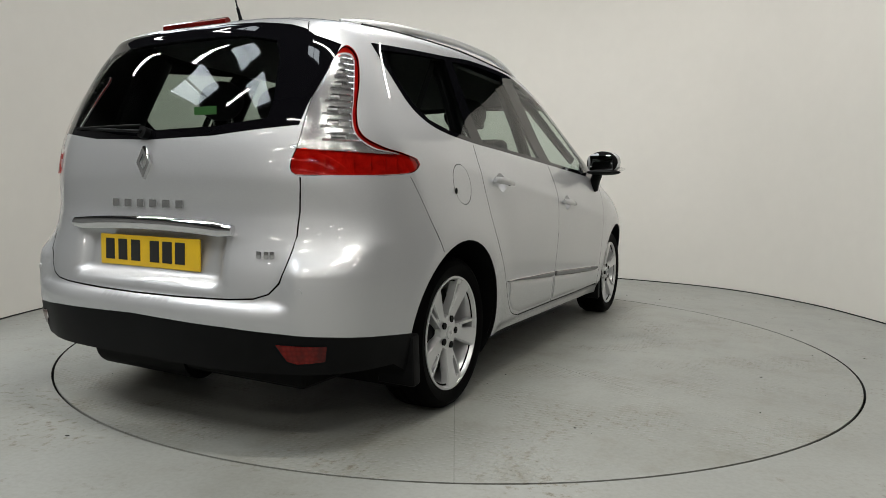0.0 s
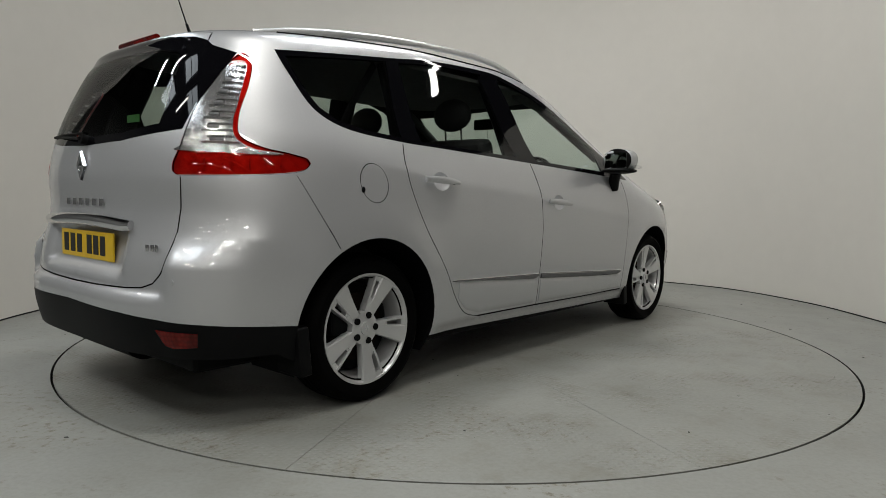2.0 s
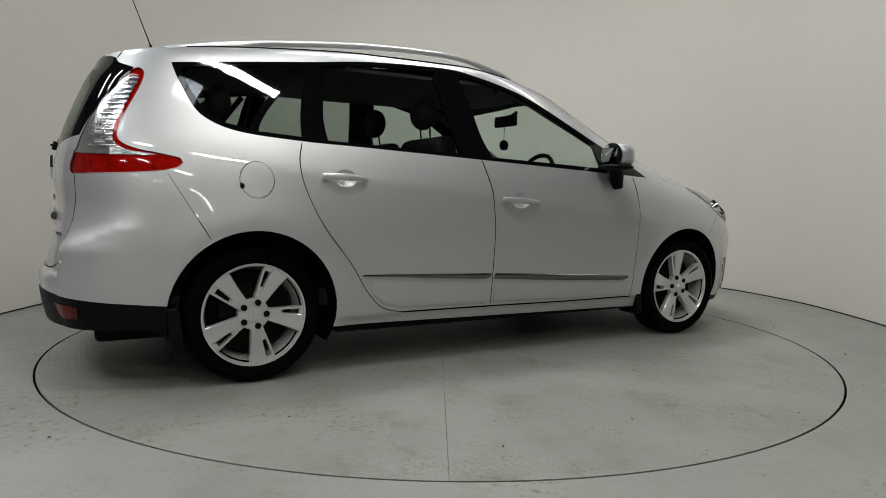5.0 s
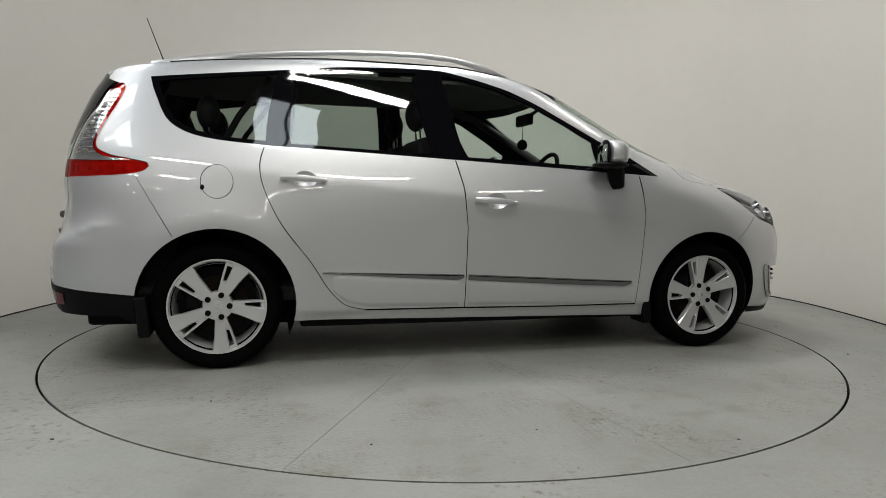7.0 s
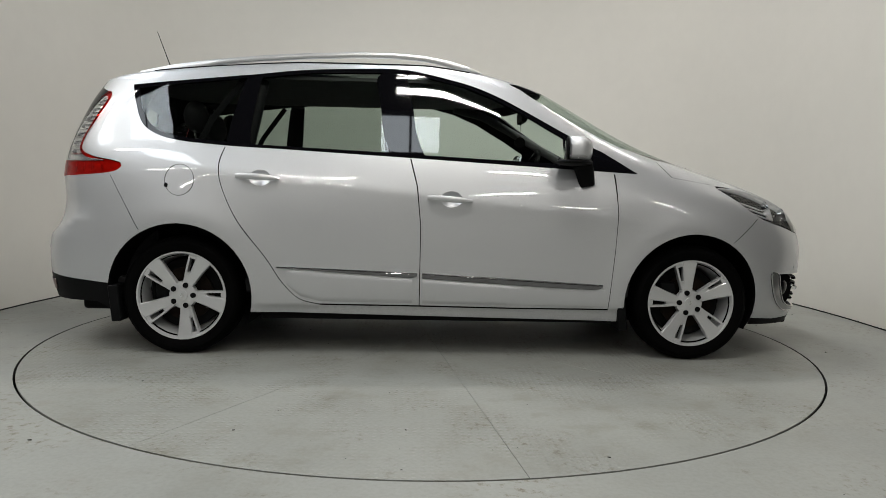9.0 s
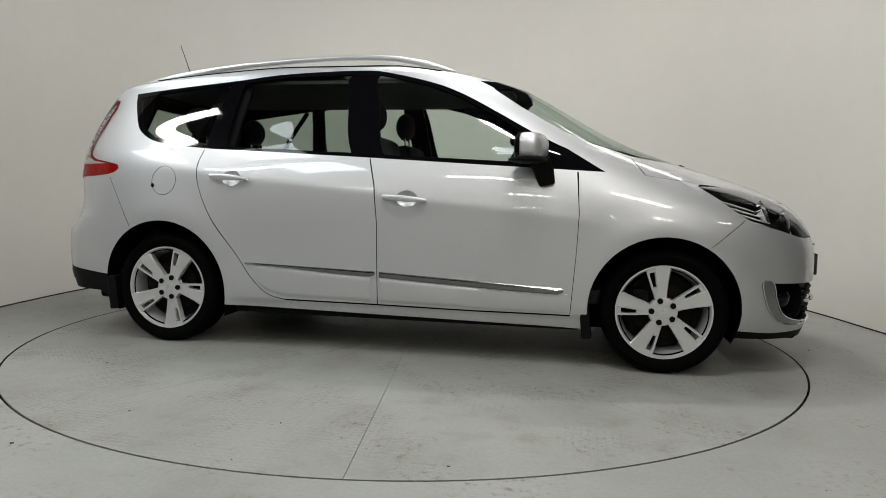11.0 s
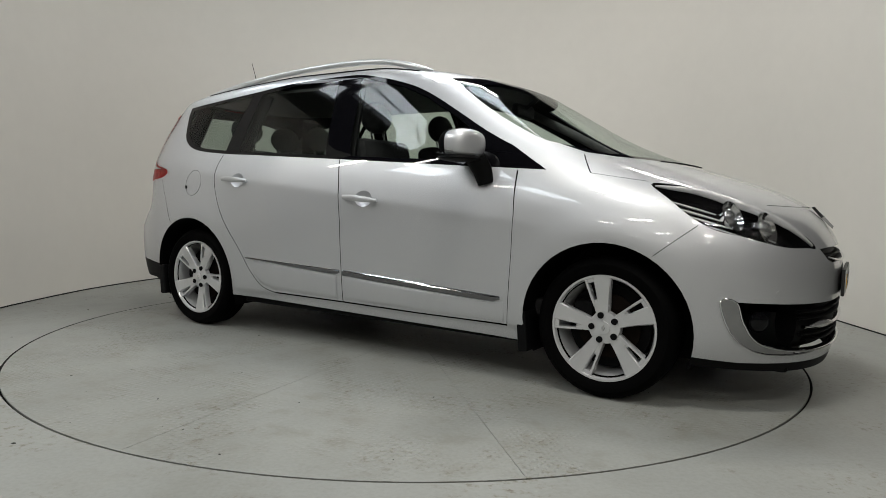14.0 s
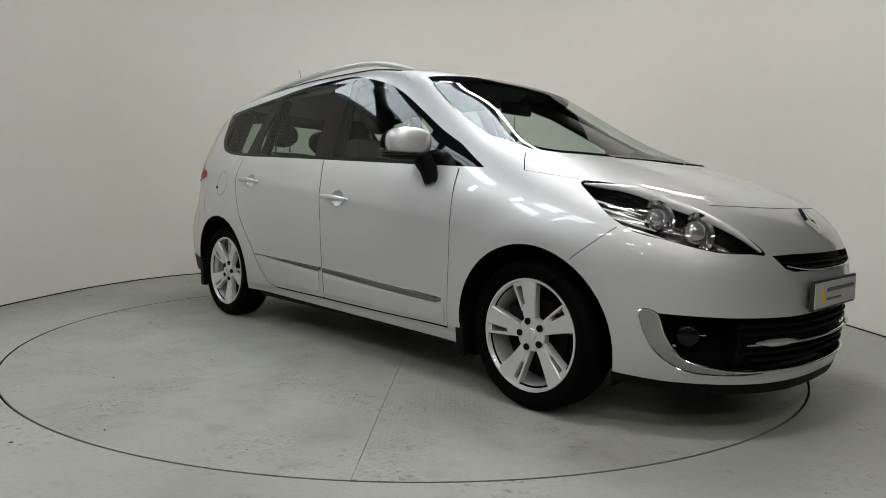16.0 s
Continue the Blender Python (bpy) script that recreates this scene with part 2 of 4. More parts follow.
def build_floor():
    bm = bmesh.new()
    n = 180
    a, b = annulus(bm, RADIUS + JOINT, 3.0, 0.0, n)
    far = []
    for v in b:  # out to the hall's rectangle
        k = min(9.0 / max(abs(v.co.x), 1e-6), (17 if v.co.y < 0 else 7) / max(abs(v.co.y), 1e-6))
        far.append(bm.verts.new((v.co.x * k, v.co.y * k, 0)))
    for i in range(n):
        bm.faces.new((b[i], b[(i + 1) % n], far[(i + 1) % n], far[i]))
    ob = part("floor", bm, FLOOR, None, "grey painted concrete floor, scuffed and dusty")
    tagged(ob, category="floor", kind="structure")
    bm = bmesh.new()
    top, _ = annulus(bm, RADIUS + JOINT, RADIUS + JOINT + .03, -.0008, n)
    low = [bm.verts.new((v.co.x, v.co.y, -.05)) for v in top]
    for i in range(n):
        bm.faces.new((low[i], low[(i + 1) % n], top[(i + 1) % n], top[i]))
    tagged(part("pit_rim", bm, GAP, None, "dark rim of the turntable pit"), category="floor", kind="structure")
    bm = bmesh.new()
    bmesh.ops.create_circle(bm, cap_ends=True, segments=120, radius=RADIUS + .1, matrix=pose(0, 0, -.052))
    ob = part("pit_floor", bm, GAP, None, "dark pit below the turntable plates")
    tagged(ob, category="floor", kind="structure")


COVE = [(-3.03, -.5), (-3.03, .1), (-3.03, .4), (-2.98, 1.0), (-2.82, 1.85), (-2.42, 2.72), (-1.7, 3.3), (-.8, 3.58), (.2, 3.66), (1.1, 3.56), (1.95, 3.2),
        (2.72, 2.6), (3.1, 1.75), (3.2, 1.0), (3.2, .3), (3.18, -.5)]


def smooth_line(pts, step):
    """Catmull-Rom through the points."""
    pts = [np.array(p, float) for p in pts]
    out = []
    for i in range(len(pts) - 1):
        p0, p1, p2, p3 = pts[max(i - 1, 0)], pts[i], pts[i + 1], pts[min(i + 2, len(pts) - 1)]
        k = max(1, int(np.linalg.norm(p2 - p1) / step))
        for t in np.arange(k) / k:
            out.append(.5 * (2 * p1 + (p2 - p0) * t + (2 * p0 - 5 * p1 + 4 * p2 - p3) * t * t + (3 * p1 - p0 - 3 * p2 + p3) * t**3))
    return out + [pts[-1]]


def build_cove():
    line = smooth_line(COVE, .12)
    top = 3.22
    verts, faces, k = [], [], len(line)
    for off, zs in ((0, (0.0, top)), (.09, (0.0, top))):
        for i, p in enumerate(line):
            d = line[min(i + 1, k - 1)] - line[max(i - 1, 0)]
            nrm = np.array([-d[1], d[0]]) / np.linalg.norm(d)
            for z in zs:
                verts.append((*(p + nrm * off), z))
    for i in range(k - 1):
        a, b = 2 * i, 2 * k + 2 * i
        faces += [(a, a + 2, a + 3, a + 1), (b, b + 1, b + 3, b + 2), (a + 1, a + 3, b + 3, b + 1)]
    faces += [(0, 1, 2 * k + 1, 2 * k), (2 * k - 2, 4 * k - 2, 4 * k - 1, 2 * k - 1)]
    ob = mesh_object("wall_cove", verts, faces, WALL, None, "smooth curved off-white painted studio wall")
    ob.data.set_sharp_from_angle(angle=radians(40))
    tagged(ob, category="wall", kind="structure")
    bm = bmesh.new()
    add_sweep(bm, [(*p, .004) for p in line], .008, .006, n=6)
    tagged(part("trim", bm, GAP, None, "thin dark joint between floor and wall"), category="trim", kind="structure")


def build_hall():
    for name, c, s in (("wall_south", (0, -17.1, 2.3), (18.4, .2, 4.6)), ("wall_north", (0, 7.1, 2.3), (18.4, .2, 4.6)),
                       ("wall_west", (-9.1, -5, 2.3), (.2, 24, 4.6)), ("wall_east", (9.1, -5, 2.3), (.2, 24, 4.6))):
        bm = bmesh.new()
        add_box(bm, c, s)
        tagged(part(name, bm, HALL, None, "plain grey painted hall wall", False), category="wall", kind="structure")
    bm = bmesh.new()
    add_box(bm, (0, -5, CEILING + .1), (18.4, 24.4, .16))
    for y in (-15.5, -12.6, -10.4, -7.4, -4.6, -1.75, 1.6, 4.4):
        add_box(bm, (0, y, CEILING - .05), (18, .09, .16))
    tagged(part("ceiling", bm, ROOF_SHEET, None, "grey sheeted hall roof with beams", False), category="ceiling", kind="structure")
    first = None
    for x, y in TUBES:
        if first is None:
            first = tagged(new("tube_fitting"), "white fluorescent tube fitting under the roof", "lamp", "tube fittings")
            bm = bmesh.new()
            add_box(bm, (0, 0, -.06), (1.36, .15, .07), .01)
            part("housing", bm, LUMINAIRE, first)
            for sx in (-.6, .6):
                bm = bmesh.new()
                add_rod(bm, (sx, 0, -.03), (sx, 0, .03), .012)
                part("hanger", bm, STEEL, first)
            first.matrix_basis = pose(x, y, CEILING - .03)
        else:
            copy_thing(first, pose(x, y, CEILING - .03))
    for x, y, sx, sy in SKYLIGHTS:
        light = tagged(new("roof_light"), "framed roof light letting in bluish daylight", "skylight", "roof lights")
        bm = bmesh.new()
        for k in (-1, 1):
            add_box(bm, (k * (sx / 2 + .04), 0, 0), (.06, sy + .14, .08), .01)
            add_box(bm, (0, k * (sy / 2 + .04), 0), (sx + .02, .06, .08), .01)
        part("frame", bm, STEEL, light)
        bm = bmesh.new()
        add_box(bm, (0, 0, -.01), (.03, sy, .03), .004)
        part("glazing_bar", bm, STEEL, light)
        light.matrix_basis = pose(x, y, CEILING - .06)


def build_turntable():
    """Ten pie plates with open joints on one turning base."""
    base = tagged(new("turntable"), "round grey steel turntable set flush in the floor, worn and dusty", "turntable")
    half, n, g = radians(18), 24, .0010
    for k in range(10):
        turn = Matrix.Rotation(radians(-28 + 36 * k), 3, "Z")
        rim = [(RADIUS * math.cos(a), RADIUS * math.sin(a)) for a in np.linspace(-half + g / RADIUS, half - g / RADIUS, n)]
        bm = bmesh.new()
        add_prism(bm, [(g / math.sin(half), 0)] + rim, lambda u, v: turn @ Vector((u, v, -.008)), lambda u, v: turn @ Vector((u, v, 0)))
        part("plate", bm, PLATE, base, "", False)
    bm = bmesh.new()
    bmesh.ops.create_cone(bm, cap_ends=True, segments=96, radius1=RADIUS - .02, radius2=RADIUS - .02, depth=.03, matrix=pose(0, 0, -.0215))
    part("base_disc", bm, JOINT_DUST, base, "dark steel disc under the plates", False)
    # grit and paint flakes scattered on the plates
    rnd = random.Random(5)
    bm = bmesh.new()
    for _ in range(100):
        r, a = RADIUS * math.sqrt(rnd.uniform(.08, .98)), rnd.uniform(0, 2 * math.pi)
        add_flake(bm, rnd, r * math.cos(a), r * math.sin(a), rnd.choice((.0015, .002, .002, .003, .003, .004, .007)))
    tagged(part("grit", bm, GRIT, base, "dark grit and paint flakes", False), kind="stuff")
    return base


def add_flake(bm, rnd, x, y, size):
    k, turn = rnd.randint(5, 8), rnd.uniform(0, 6.28)
    ring = [(size * rnd.uniform(.5, 1.2) * math.cos(t), size * rnd.uniform(.3, .7) * math.sin(t)) for t in np.linspace(0, 2 * math.pi, k, endpoint=False)]
    ring = [(x + u * math.cos(turn) - v * math.sin(turn), y + u * math.sin(turn) + v * math.cos(turn)) for u, v in ring]
    add_prism(bm, ring, lambda u, v: (u, v, .0004), lambda u, v: (u, v, .0004 + size * .25))


def floor_grit():
    rnd = random.Random(9)
    bm = bmesh.new()
    for _ in range(70):
        r, a = rnd.uniform(RADIUS + .06, 3.6), rnd.uniform(0, 2 * math.pi)
        x, y = r * math.cos(a), r * math.sin(a)
        if abs(x) < 2.9:
            add_flake(bm, rnd, x, y, rnd.choice((.003, .004, .006, .009)))
    tagged(part("grit", bm, GRIT, None, "dark grit scattered on the painted floor", False), category="grit", kind="stuff")


build_floor()
floor_grit()
build_cove()
build_hall()
turntable = build_turntable()

# ---- car body as a stack of plan outlines ----
Z_KEYS = [.12, .25, .42, .60, .70, .80, .90, 1.00, 1.08, 1.17, 1.29, 1.44, 1.51, 1.54, 1.57, 1.60, 1.62]
X_REAR = [-.80, -.83, -.865, -.858, -.83, -.815, -.81, -.80, -.785, -.758, -.71, -.642, -.60, -.525, -.30, -.02, .30]
X_FRONT = [3.58, 3.625, 3.635, 3.64, 3.61, 3.555, 3.44, 3.18, 2.88, 2.63, 2.40, 2.15, 2.02, 1.93, 1.83, 1.69, 1.54]
Y_HALF = [.80, .865, .885, .90, .905, .903, .893, .87, .842, .795, .74, .67, .637, .622, .612, .59, .555]
N_FRONT = [8, 8, 8.5, 8.5, 8.5, 8, 6.6, 5.2, 6.4, 7.4, 7, 6, 5.5, 5, 5, 4, 4]
N_REAR = [8, 8, 8, 8, 8, 8, 8, 8.5, 9.5, 10.5, 11.5, 11.5, 10, 7, 5, 4, 4]
M_REAR = [3.3, 3.3, 3.4, 3.4, 3.3, 3.15, 3.1, 3.1, 3.1, 3.1, 3.2, 3.3, 3.4, 3.6, 4, 4, 4]
M_FRONT = 2.5
X_MID = 1.0


def ease(z, ys):
    """Monotone cubic through the keys."""
    xs, ys = np.array(Z_KEYS), np.array(ys, float)
    h, d = np.diff(xs), np.diff(ys) / np.diff(xs)
    m = np.zeros(len(xs))
    m[1:-1] = np.where(d[:-1] * d[1:] > 0, 2 * d[:-1] * d[1:] / (d[:-1] + d[1:] + 1e-12), 0)
    m[0], m[-1] = d[0], d[-1]
    z = np.clip(z, xs[0], xs[-1])
    i = np.clip(np.searchsorted(xs, z) - 1, 0, len(xs) - 2)
    t = (z - xs[i]) / h[i]
    return ((2 * t**3 - 3 * t**2 + 1) * ys[i] + (t**3 - 2 * t**2 + t) * h[i] * m[i]
            + (-2 * t**3 + 3 * t**2) * ys[i + 1] + (t**3 - t**2) * h[i] * m[i + 1])


def bump(v, centre, width):
    return np.exp(-((v - centre) / width) ** 2)


def step(v, a, b):
    t = np.clip((v - a) / (b - a), 0, 1)
    return t * t * (3 - 2 * t)


def ledge(x, z):
    """Share of the rear bumper's shelf: full below its crease, hollow above it."""
    u = np.clip((z - (.625 + .095 * step(x, -.83, -.50))) / .115, 0, 1)
    return (1 - u) ** 2.2


def relief(x, y, z):
    """Flares, shoulders and hollows added to the half width."""
    add = np.zeros_like(x)
    for cx, rise, wide in ((0.0, .018, .12), (2.77, .014, .10)):
        d = np.hypot(x - cx, z - .32)
        add += rise * bump(d, .40, wide) * (z > .15)
    add += .026 * ledge(x, z) * step(-x, .40, .64) * step(y, .60, .66)
    add -= .010 * (1 - step(z, .262, .278)) * step(x, .35, .5) * (1 - step(x, 2.35, 2.45))
    fold = np.sqrt((z - 1.01 + .103 * x) ** 2 + .018 ** 2)
    add += .010 * np.exp(-fold / .065) * step(x, -.2, .2) * (1 - step(x, 2.2, 2.6))
    return add * np.clip(y / .5, 0, 1)


def recess(y, z):
    """Hollow for the rear plate."""
    hollow = .042 * step(z, .548, .600) * (1 - step(z, .725, .755)) * (1 - step(y, .345, .385))
    shelf = step(y, .60, .65) * ledge(np.full_like(y, -.8), z) + (1 - step(y, .60, .65)) * (1 - step(z, .482, .525))
    return hollow + .018 - .03 * shelf * (1 - step(z, .70, .80))


NS, NZ = 241, 301
Z_TAB = np.linspace(.12, 1.62, NZ)


def eased(ys):
    """Key values along the height, softened."""
    v = ease(Z_TAB, ys)
    lo, hi = 2 * v[0] - v[30:0:-1], 2 * v[-1] - v[-2:-32:-1]
    w, out = np.concatenate([lo, v, hi]), []
    for sigma in (10.0, 4.0):
        k = np.exp(-(np.arange(-30, 31) / sigma) ** 2 / 2)
        out.append(np.convolve(w, k / k.sum(), "valid"))
    t = step(Z_TAB, 1.42, 1.50)
    return out[0] * (1 - t) + out[1] * t


def outlines():
    a = np.linspace(0, 1, 400)
    rows = np.stack([eased(q) for q in (X_REAR, X_FRONT, Y_HALF, N_FRONT, N_REAR, M_REAR)], -1)
    tab = np.zeros((NZ, NS, 2))
    for k, z in enumerate(Z_TAB):
        xr, xf, yh, nf, nr, mr = rows[k]
        q = np.sin(a * math.pi / 2)
        xs = np.concatenate([X_MID - (X_MID - xr) * (1 - q**4), X_MID + (xf - X_MID) * (1 - q[::-1]**4)[1:]])
        # rear half, then front half, by share of the length
        u = np.abs(np.where(xs < X_MID, (X_MID - xs) / (X_MID - xr), (xs - X_MID) / (xf - X_MID)))
        n, m = np.where(xs < X_MID, nr, nf), np.where(xs < X_MID, mr, M_FRONT)
        ys = yh * np.maximum(1 - u**n, 0) ** (1 / m)
        # even out the ends: extra samples by width
        yr = yh * np.linspace(0, .9, 120)
        xr_e = X_MID - (X_MID - xr) * (1 - (yr / yh) ** mr) ** (1 / nr)
        xf_e = X_MID + (xf - X_MID) * (1 - (yr / yh) ** M_FRONT) ** (1 / nf)
        keep = ys > .9 * yh
        X = np.concatenate([xr_e, xs[keep], xf_e[::-1]])
        Y = np.concatenate([yr, ys[keep], yr[::-1]])
        Y = Y + relief(X, Y, np.full_like(X, z))
        X = X + recess(Y, np.full_like(Y, z)) * step(-X, .45, .70) * (1 - step(z, .80, .95))
        s = np.concatenate([[0], np.cumsum(np.hypot(np.diff(X), np.diff(Y)))])
        s /= s[-1]
        t = np.linspace(0, 1, NS)
        tab[k, :, 0], tab[k, :, 1] = np.interp(t, s, X), np.interp(t, s, Y)
    return tab


TAB = outlines()


def on_body(s, z):
    """Place on the half body: s 0 rear centre, 1 front centre."""
    s, z = np.asarray(s, float), np.asarray(z, float)
    a, b = np.clip(s, 0, 1) * (NS - 1), np.clip((z - Z_TAB[0]) / (Z_TAB[-1] - Z_TAB[0]), 0, 1) * (NZ - 1)
    i, j = np.minimum(a.astype(int), NS - 2), np.minimum(b.astype(int), NZ - 2)
    a, b = (a - i)[..., None], (b - j)[..., None]
    p = (TAB[j, i] * (1 - a) + TAB[j, i + 1] * a) * (1 - b) + (TAB[j + 1, i] * (1 - a) + TAB[j + 1, i + 1] * a) * b
    return np.concatenate([p, z[..., None]], -1)


def s_of_x(x, z):
    row = on_body(np.linspace(0, 1, NS), np.full(NS, z))
    return float(np.interp(x, row[:, 0], np.linspace(0, 1, NS)))


def s_of_y(y, z, front):
    row = on_body(np.linspace(0, 1, NS), np.full(NS, z))
    h = NS // 4
    if front:
        return float(np.interp(y, row[::-1][:h, 1], np.linspace(1, 0, NS)[:h]))
    return float(np.interp(y, row[:h, 1], np.linspace(0, 1, NS)[:h]))

from mathutils import geometry

SPAN = 6.0  # metres of s from rear centre to front centre


def normal_at(s, z):
    s, z = np.asarray(s, float), np.asarray(z, float)
    ds, dz = .006, .008
    a = on_body(np.clip(s + ds, 0, 1), z) - on_body(np.clip(s - ds, 0, 1), z)
    z0, z1 = np.clip(z - dz, .12, 1.62), np.clip(z + dz, .12, 1.62)
    b = on_body(s, z1) - on_body(s, z0)
    n = np.cross(b, a)
    n[s < ds, 1] = 0
    n[s > 1 - ds, 1] = 0
    n /= np.linalg.norm(n, axis=-1, keepdims=True) + 1e-12
    return n


def S(x, z):
    return (s_of_x(x, z) * SPAN, z)


def R(y, z):
    return (s_of_y(y, z, False) * SPAN, z)


def F(y, z):
    return (s_of_y(y, z, True) * SPAN, z)


def side_line(pts, gap=.025):
    """Side-view line of (x, z) points carried on to the body in short steps."""
    out = []
    for (xa, za), (xb, zb) in zip(pts, pts[1:]):
        m = max(1, int(math.hypot(xb - xa, zb - za) / gap))
        out += [S(xa + (xb - xa) * t, za + (zb - za) * t) for t in np.arange(m) / m]
    return out + [S(*pts[-1])]


def soft_side(pts):
    return side_line(rounded(pts, .02, False), .02)


def fine(pts, closed=True, step=.03):
    out, k = [], len(pts)
    for i in range(k if closed else k - 1):
        a, b = np.array(pts[i]), np.array(pts[(i + 1) % k])
        m = max(1, int(np.linalg.norm(b - a) / step))
        out += [tuple(a + (b - a) * t) for t in np.arange(m) / m]
    return out if closed else out + [tuple(pts[-1])]


def rounded(pts, step=.03, closed=True):
    """Catmull-Rom outline through (u, z) points."""
    p = [np.array(q, float) for q in pts]
    k, out = len(p), []
    for i in range(k if closed else k - 1):
        if closed:
            p0, p1, p2, p3 = p[i - 1], p[i], p[(i + 1) % k], p[(i + 2) % k]
        else:
            p0, p1, p2, p3 = p[max(i - 1, 0)], p[i], p[i + 1], p[min(i + 2, k - 1)]
        m = max(1, int(np.linalg.norm(p2 - p1) / step))
        for t in np.arange(m) / m:
            out.append(tuple(.5 * (2 * p1 + (p2 - p0) * t + (2 * p0 - 5 * p1 + 4 * p2 - p3) * t * t + (3 * p1 - p0 - 3 * p2 + p3) * t**3)))
    return out if closed else out + [tuple(p[-1])]


def stroke(line, half=.0028):
    """A narrow closed band along a line: an open panel joint."""
    p = [np.array(q) for q in line]
    left, right = [], []
    for i in range(len(p)):
        d = p[min(i + 1, len(p) - 1)] - p[max(i - 1, 0)]
        n = np.array([-d[1], d[0]]) / (np.linalg.norm(d) + 1e-9) * half
        left.append(tuple(p[i] + n))
        right.append(tuple(p[i] - n))
    return left + right[::-1]


def circle_s(x, z, r, n=48):
    return [S(x + r * math.cos(a), max(z + r * math.sin(a), .125)) for a in np.linspace(0, 2 * math.pi, n, endpoint=False)]


# outlines on the half body, from side (S), rear (R) and front (F)
WINDOW_BAND = rounded([S(-.32, 1.455), S(.02, 1.494), S(.33, 1.529), S(.67, 1.568), S(1.11, 1.583), S(1.306, 1.556), S(1.5, 1.509), S(1.69, 1.437),
                       S(1.91, 1.319), S(2.10, 1.212), S(2.263, 1.134)], closed=False) + side_line([(2.263, 1.134), (2.455, 1.016), (2.046, 1.034), (1.222, 1.075), (.53, 1.108), (.275, 1.118)]) + rounded(
    [S(.275, 1.118), S(.016, 1.139), S(-.127, 1.169), S(-.221, 1.224), S(-.265, 1.295)], closed=False)
REAR_QUARTER_GLASS = fine([S(-.28, 1.435), S(.02, 1.475), S(.30, 1.508), S(.235, 1.142), S(.03, 1.158), S(-.11, 1.187), S(-.19, 1.235), S(-.235, 1.30)])
REAR_DOOR_GLASS = fine([S(.385, 1.513), S(.67, 1.548), S(1.045, 1.557), S(1.105, 1.102), S(.36, 1.132)])
FRONT_DOOR_GLASS = fine([S(1.20, 1.557), S(1.30, 1.535), S(1.5, 1.487), S(1.68, 1.417), S(1.90, 1.297), S(2.05, 1.207), S(2.06, 1.06), S(1.29, 1.092)])
TAILGATE = fine([(0, .515)] + [R(y, z) for y, z in ((.2, .517), (.42, .523), (.51, .530), (.562, .548), (.594, .585), (.612, .64), (.622, .70), (.626, .78), (.63, .94), (.60, .99),
                                                     (.592, 1.07), (.578, 1.18), (.55, 1.34), (.53, 1.42), (.50, 1.505), (.30, 1.528))] + [(0, 1.535)])
SPOILER = fine([(0, 1.42), R(.53, 1.42), R(.50, 1.505), R(.30, 1.528), (0, 1.535)])
REAR_BAND = fine([(0, 1.066), R(.30, 1.075), R(.577, 1.108), S(-.690, 1.112), S(-.642, 1.205), S(-.57, 1.30), S(-.515, 1.37), S(-.47, 1.42),
                  R(.545, 1.447), R(.51, 1.472), R(.46, 1.486), R(.34, 1.497), (0, 1.503)])
REAR_GLASS = fine([(0, 1.10)] + [R(y, z) for y, z in ((.30, 1.108), (.50, 1.135), (.505, 1.20), (.475, 1.36), (.44, 1.42), (.30, 1.445))] + [(0, 1.45)])
LAMP_INNER = [(-.704, 1.05), (-.679, 1.123), (-.638, 1.21), (-.578, 1.295), (-.520, 1.366), (-.480, 1.404)]
LAMP_BOUND = [(-.455, 1.366), (-.494, 1.285), (-.531, 1.205), (-.557, 1.15), (-.564, 1.085), (-.516, 1.046)]
TAIL_LAMP = rounded([S(-.457, 1.416), S(-.438, 1.408), S(-.436, 1.368), S(-.479, 1.275), S(-.538, 1.16), S(-.546, 1.09), S(-.48, 1.053), S(-.39, 1.036), S(-.312, 1.018),
                     S(-.302, .998), S(-.36, .966), S(-.545, .949), R(.618, .944), R(.602, .956), R(.598, .99)] + [S(*q) for q in LAMP_INNER], .015)
TAIL_CLEAR = rounded([R(.594, 1.035)] + [S(x + .0005, z) for x, z in LAMP_INNER[:5]] + [S(-.470, 1.385)] + [S(*q) for q in LAMP_BOUND] + [S(-.45, 1.036), S(-.41, 1.028), S(-.56, 1.026)], .015)
REAR_VALANCE = fine([(0, .445), R(.437, .434), R(.764, .411), S(-.33, .378), S(-.33, .125), (0, .125)])
WINDSCREEN = fine([F(0, 1.545), F(.35, 1.537), S(1.765, 1.524), S(1.955, 1.41), S(2.10, 1.318), S(2.355, 1.185), S(2.59, 1.104), F(.60, 1.085), F(.34, 1.068), F(0, 1.055)])
SCREEN_GLASS = fine([F(0, 1.515), F(.33, 1.503), S(1.845, 1.475), S(1.985, 1.382), S(2.135, 1.29), S(2.385, 1.165), S(2.588, 1.117), F(.60, 1.10), F(.34, 1.085), F(0, 1.075)])
HEADLAMP = rounded([S(2.92, .954), S(3.07, .943), S(3.20, .905), F(.60, .855), F(.54, .79), F(.462, .702), F(.52, .701), F(.64, .706), S(3.305, .744), S(3.18, .778), S(3.06, .853)], .02)
BONNET = fine([F(0, .866), F(.3, .868), F(.53, .874), F(.60, .882), S(3.19, .917), S(3.06, .955), S(2.90, .968), S(2.78, .985), S(2.655, 1.003), S(2.60, 1.09),
               F(.60, 1.076), F(.34, 1.060), F(0, 1.046)])
FRONT_BUMPER = fine([S(2.95, .60), S(3.13, .79), S(3.2, .80), F(.53, .874), F(.3, .868), F(0, .866), F(0, .125), S(2.95, .125)])
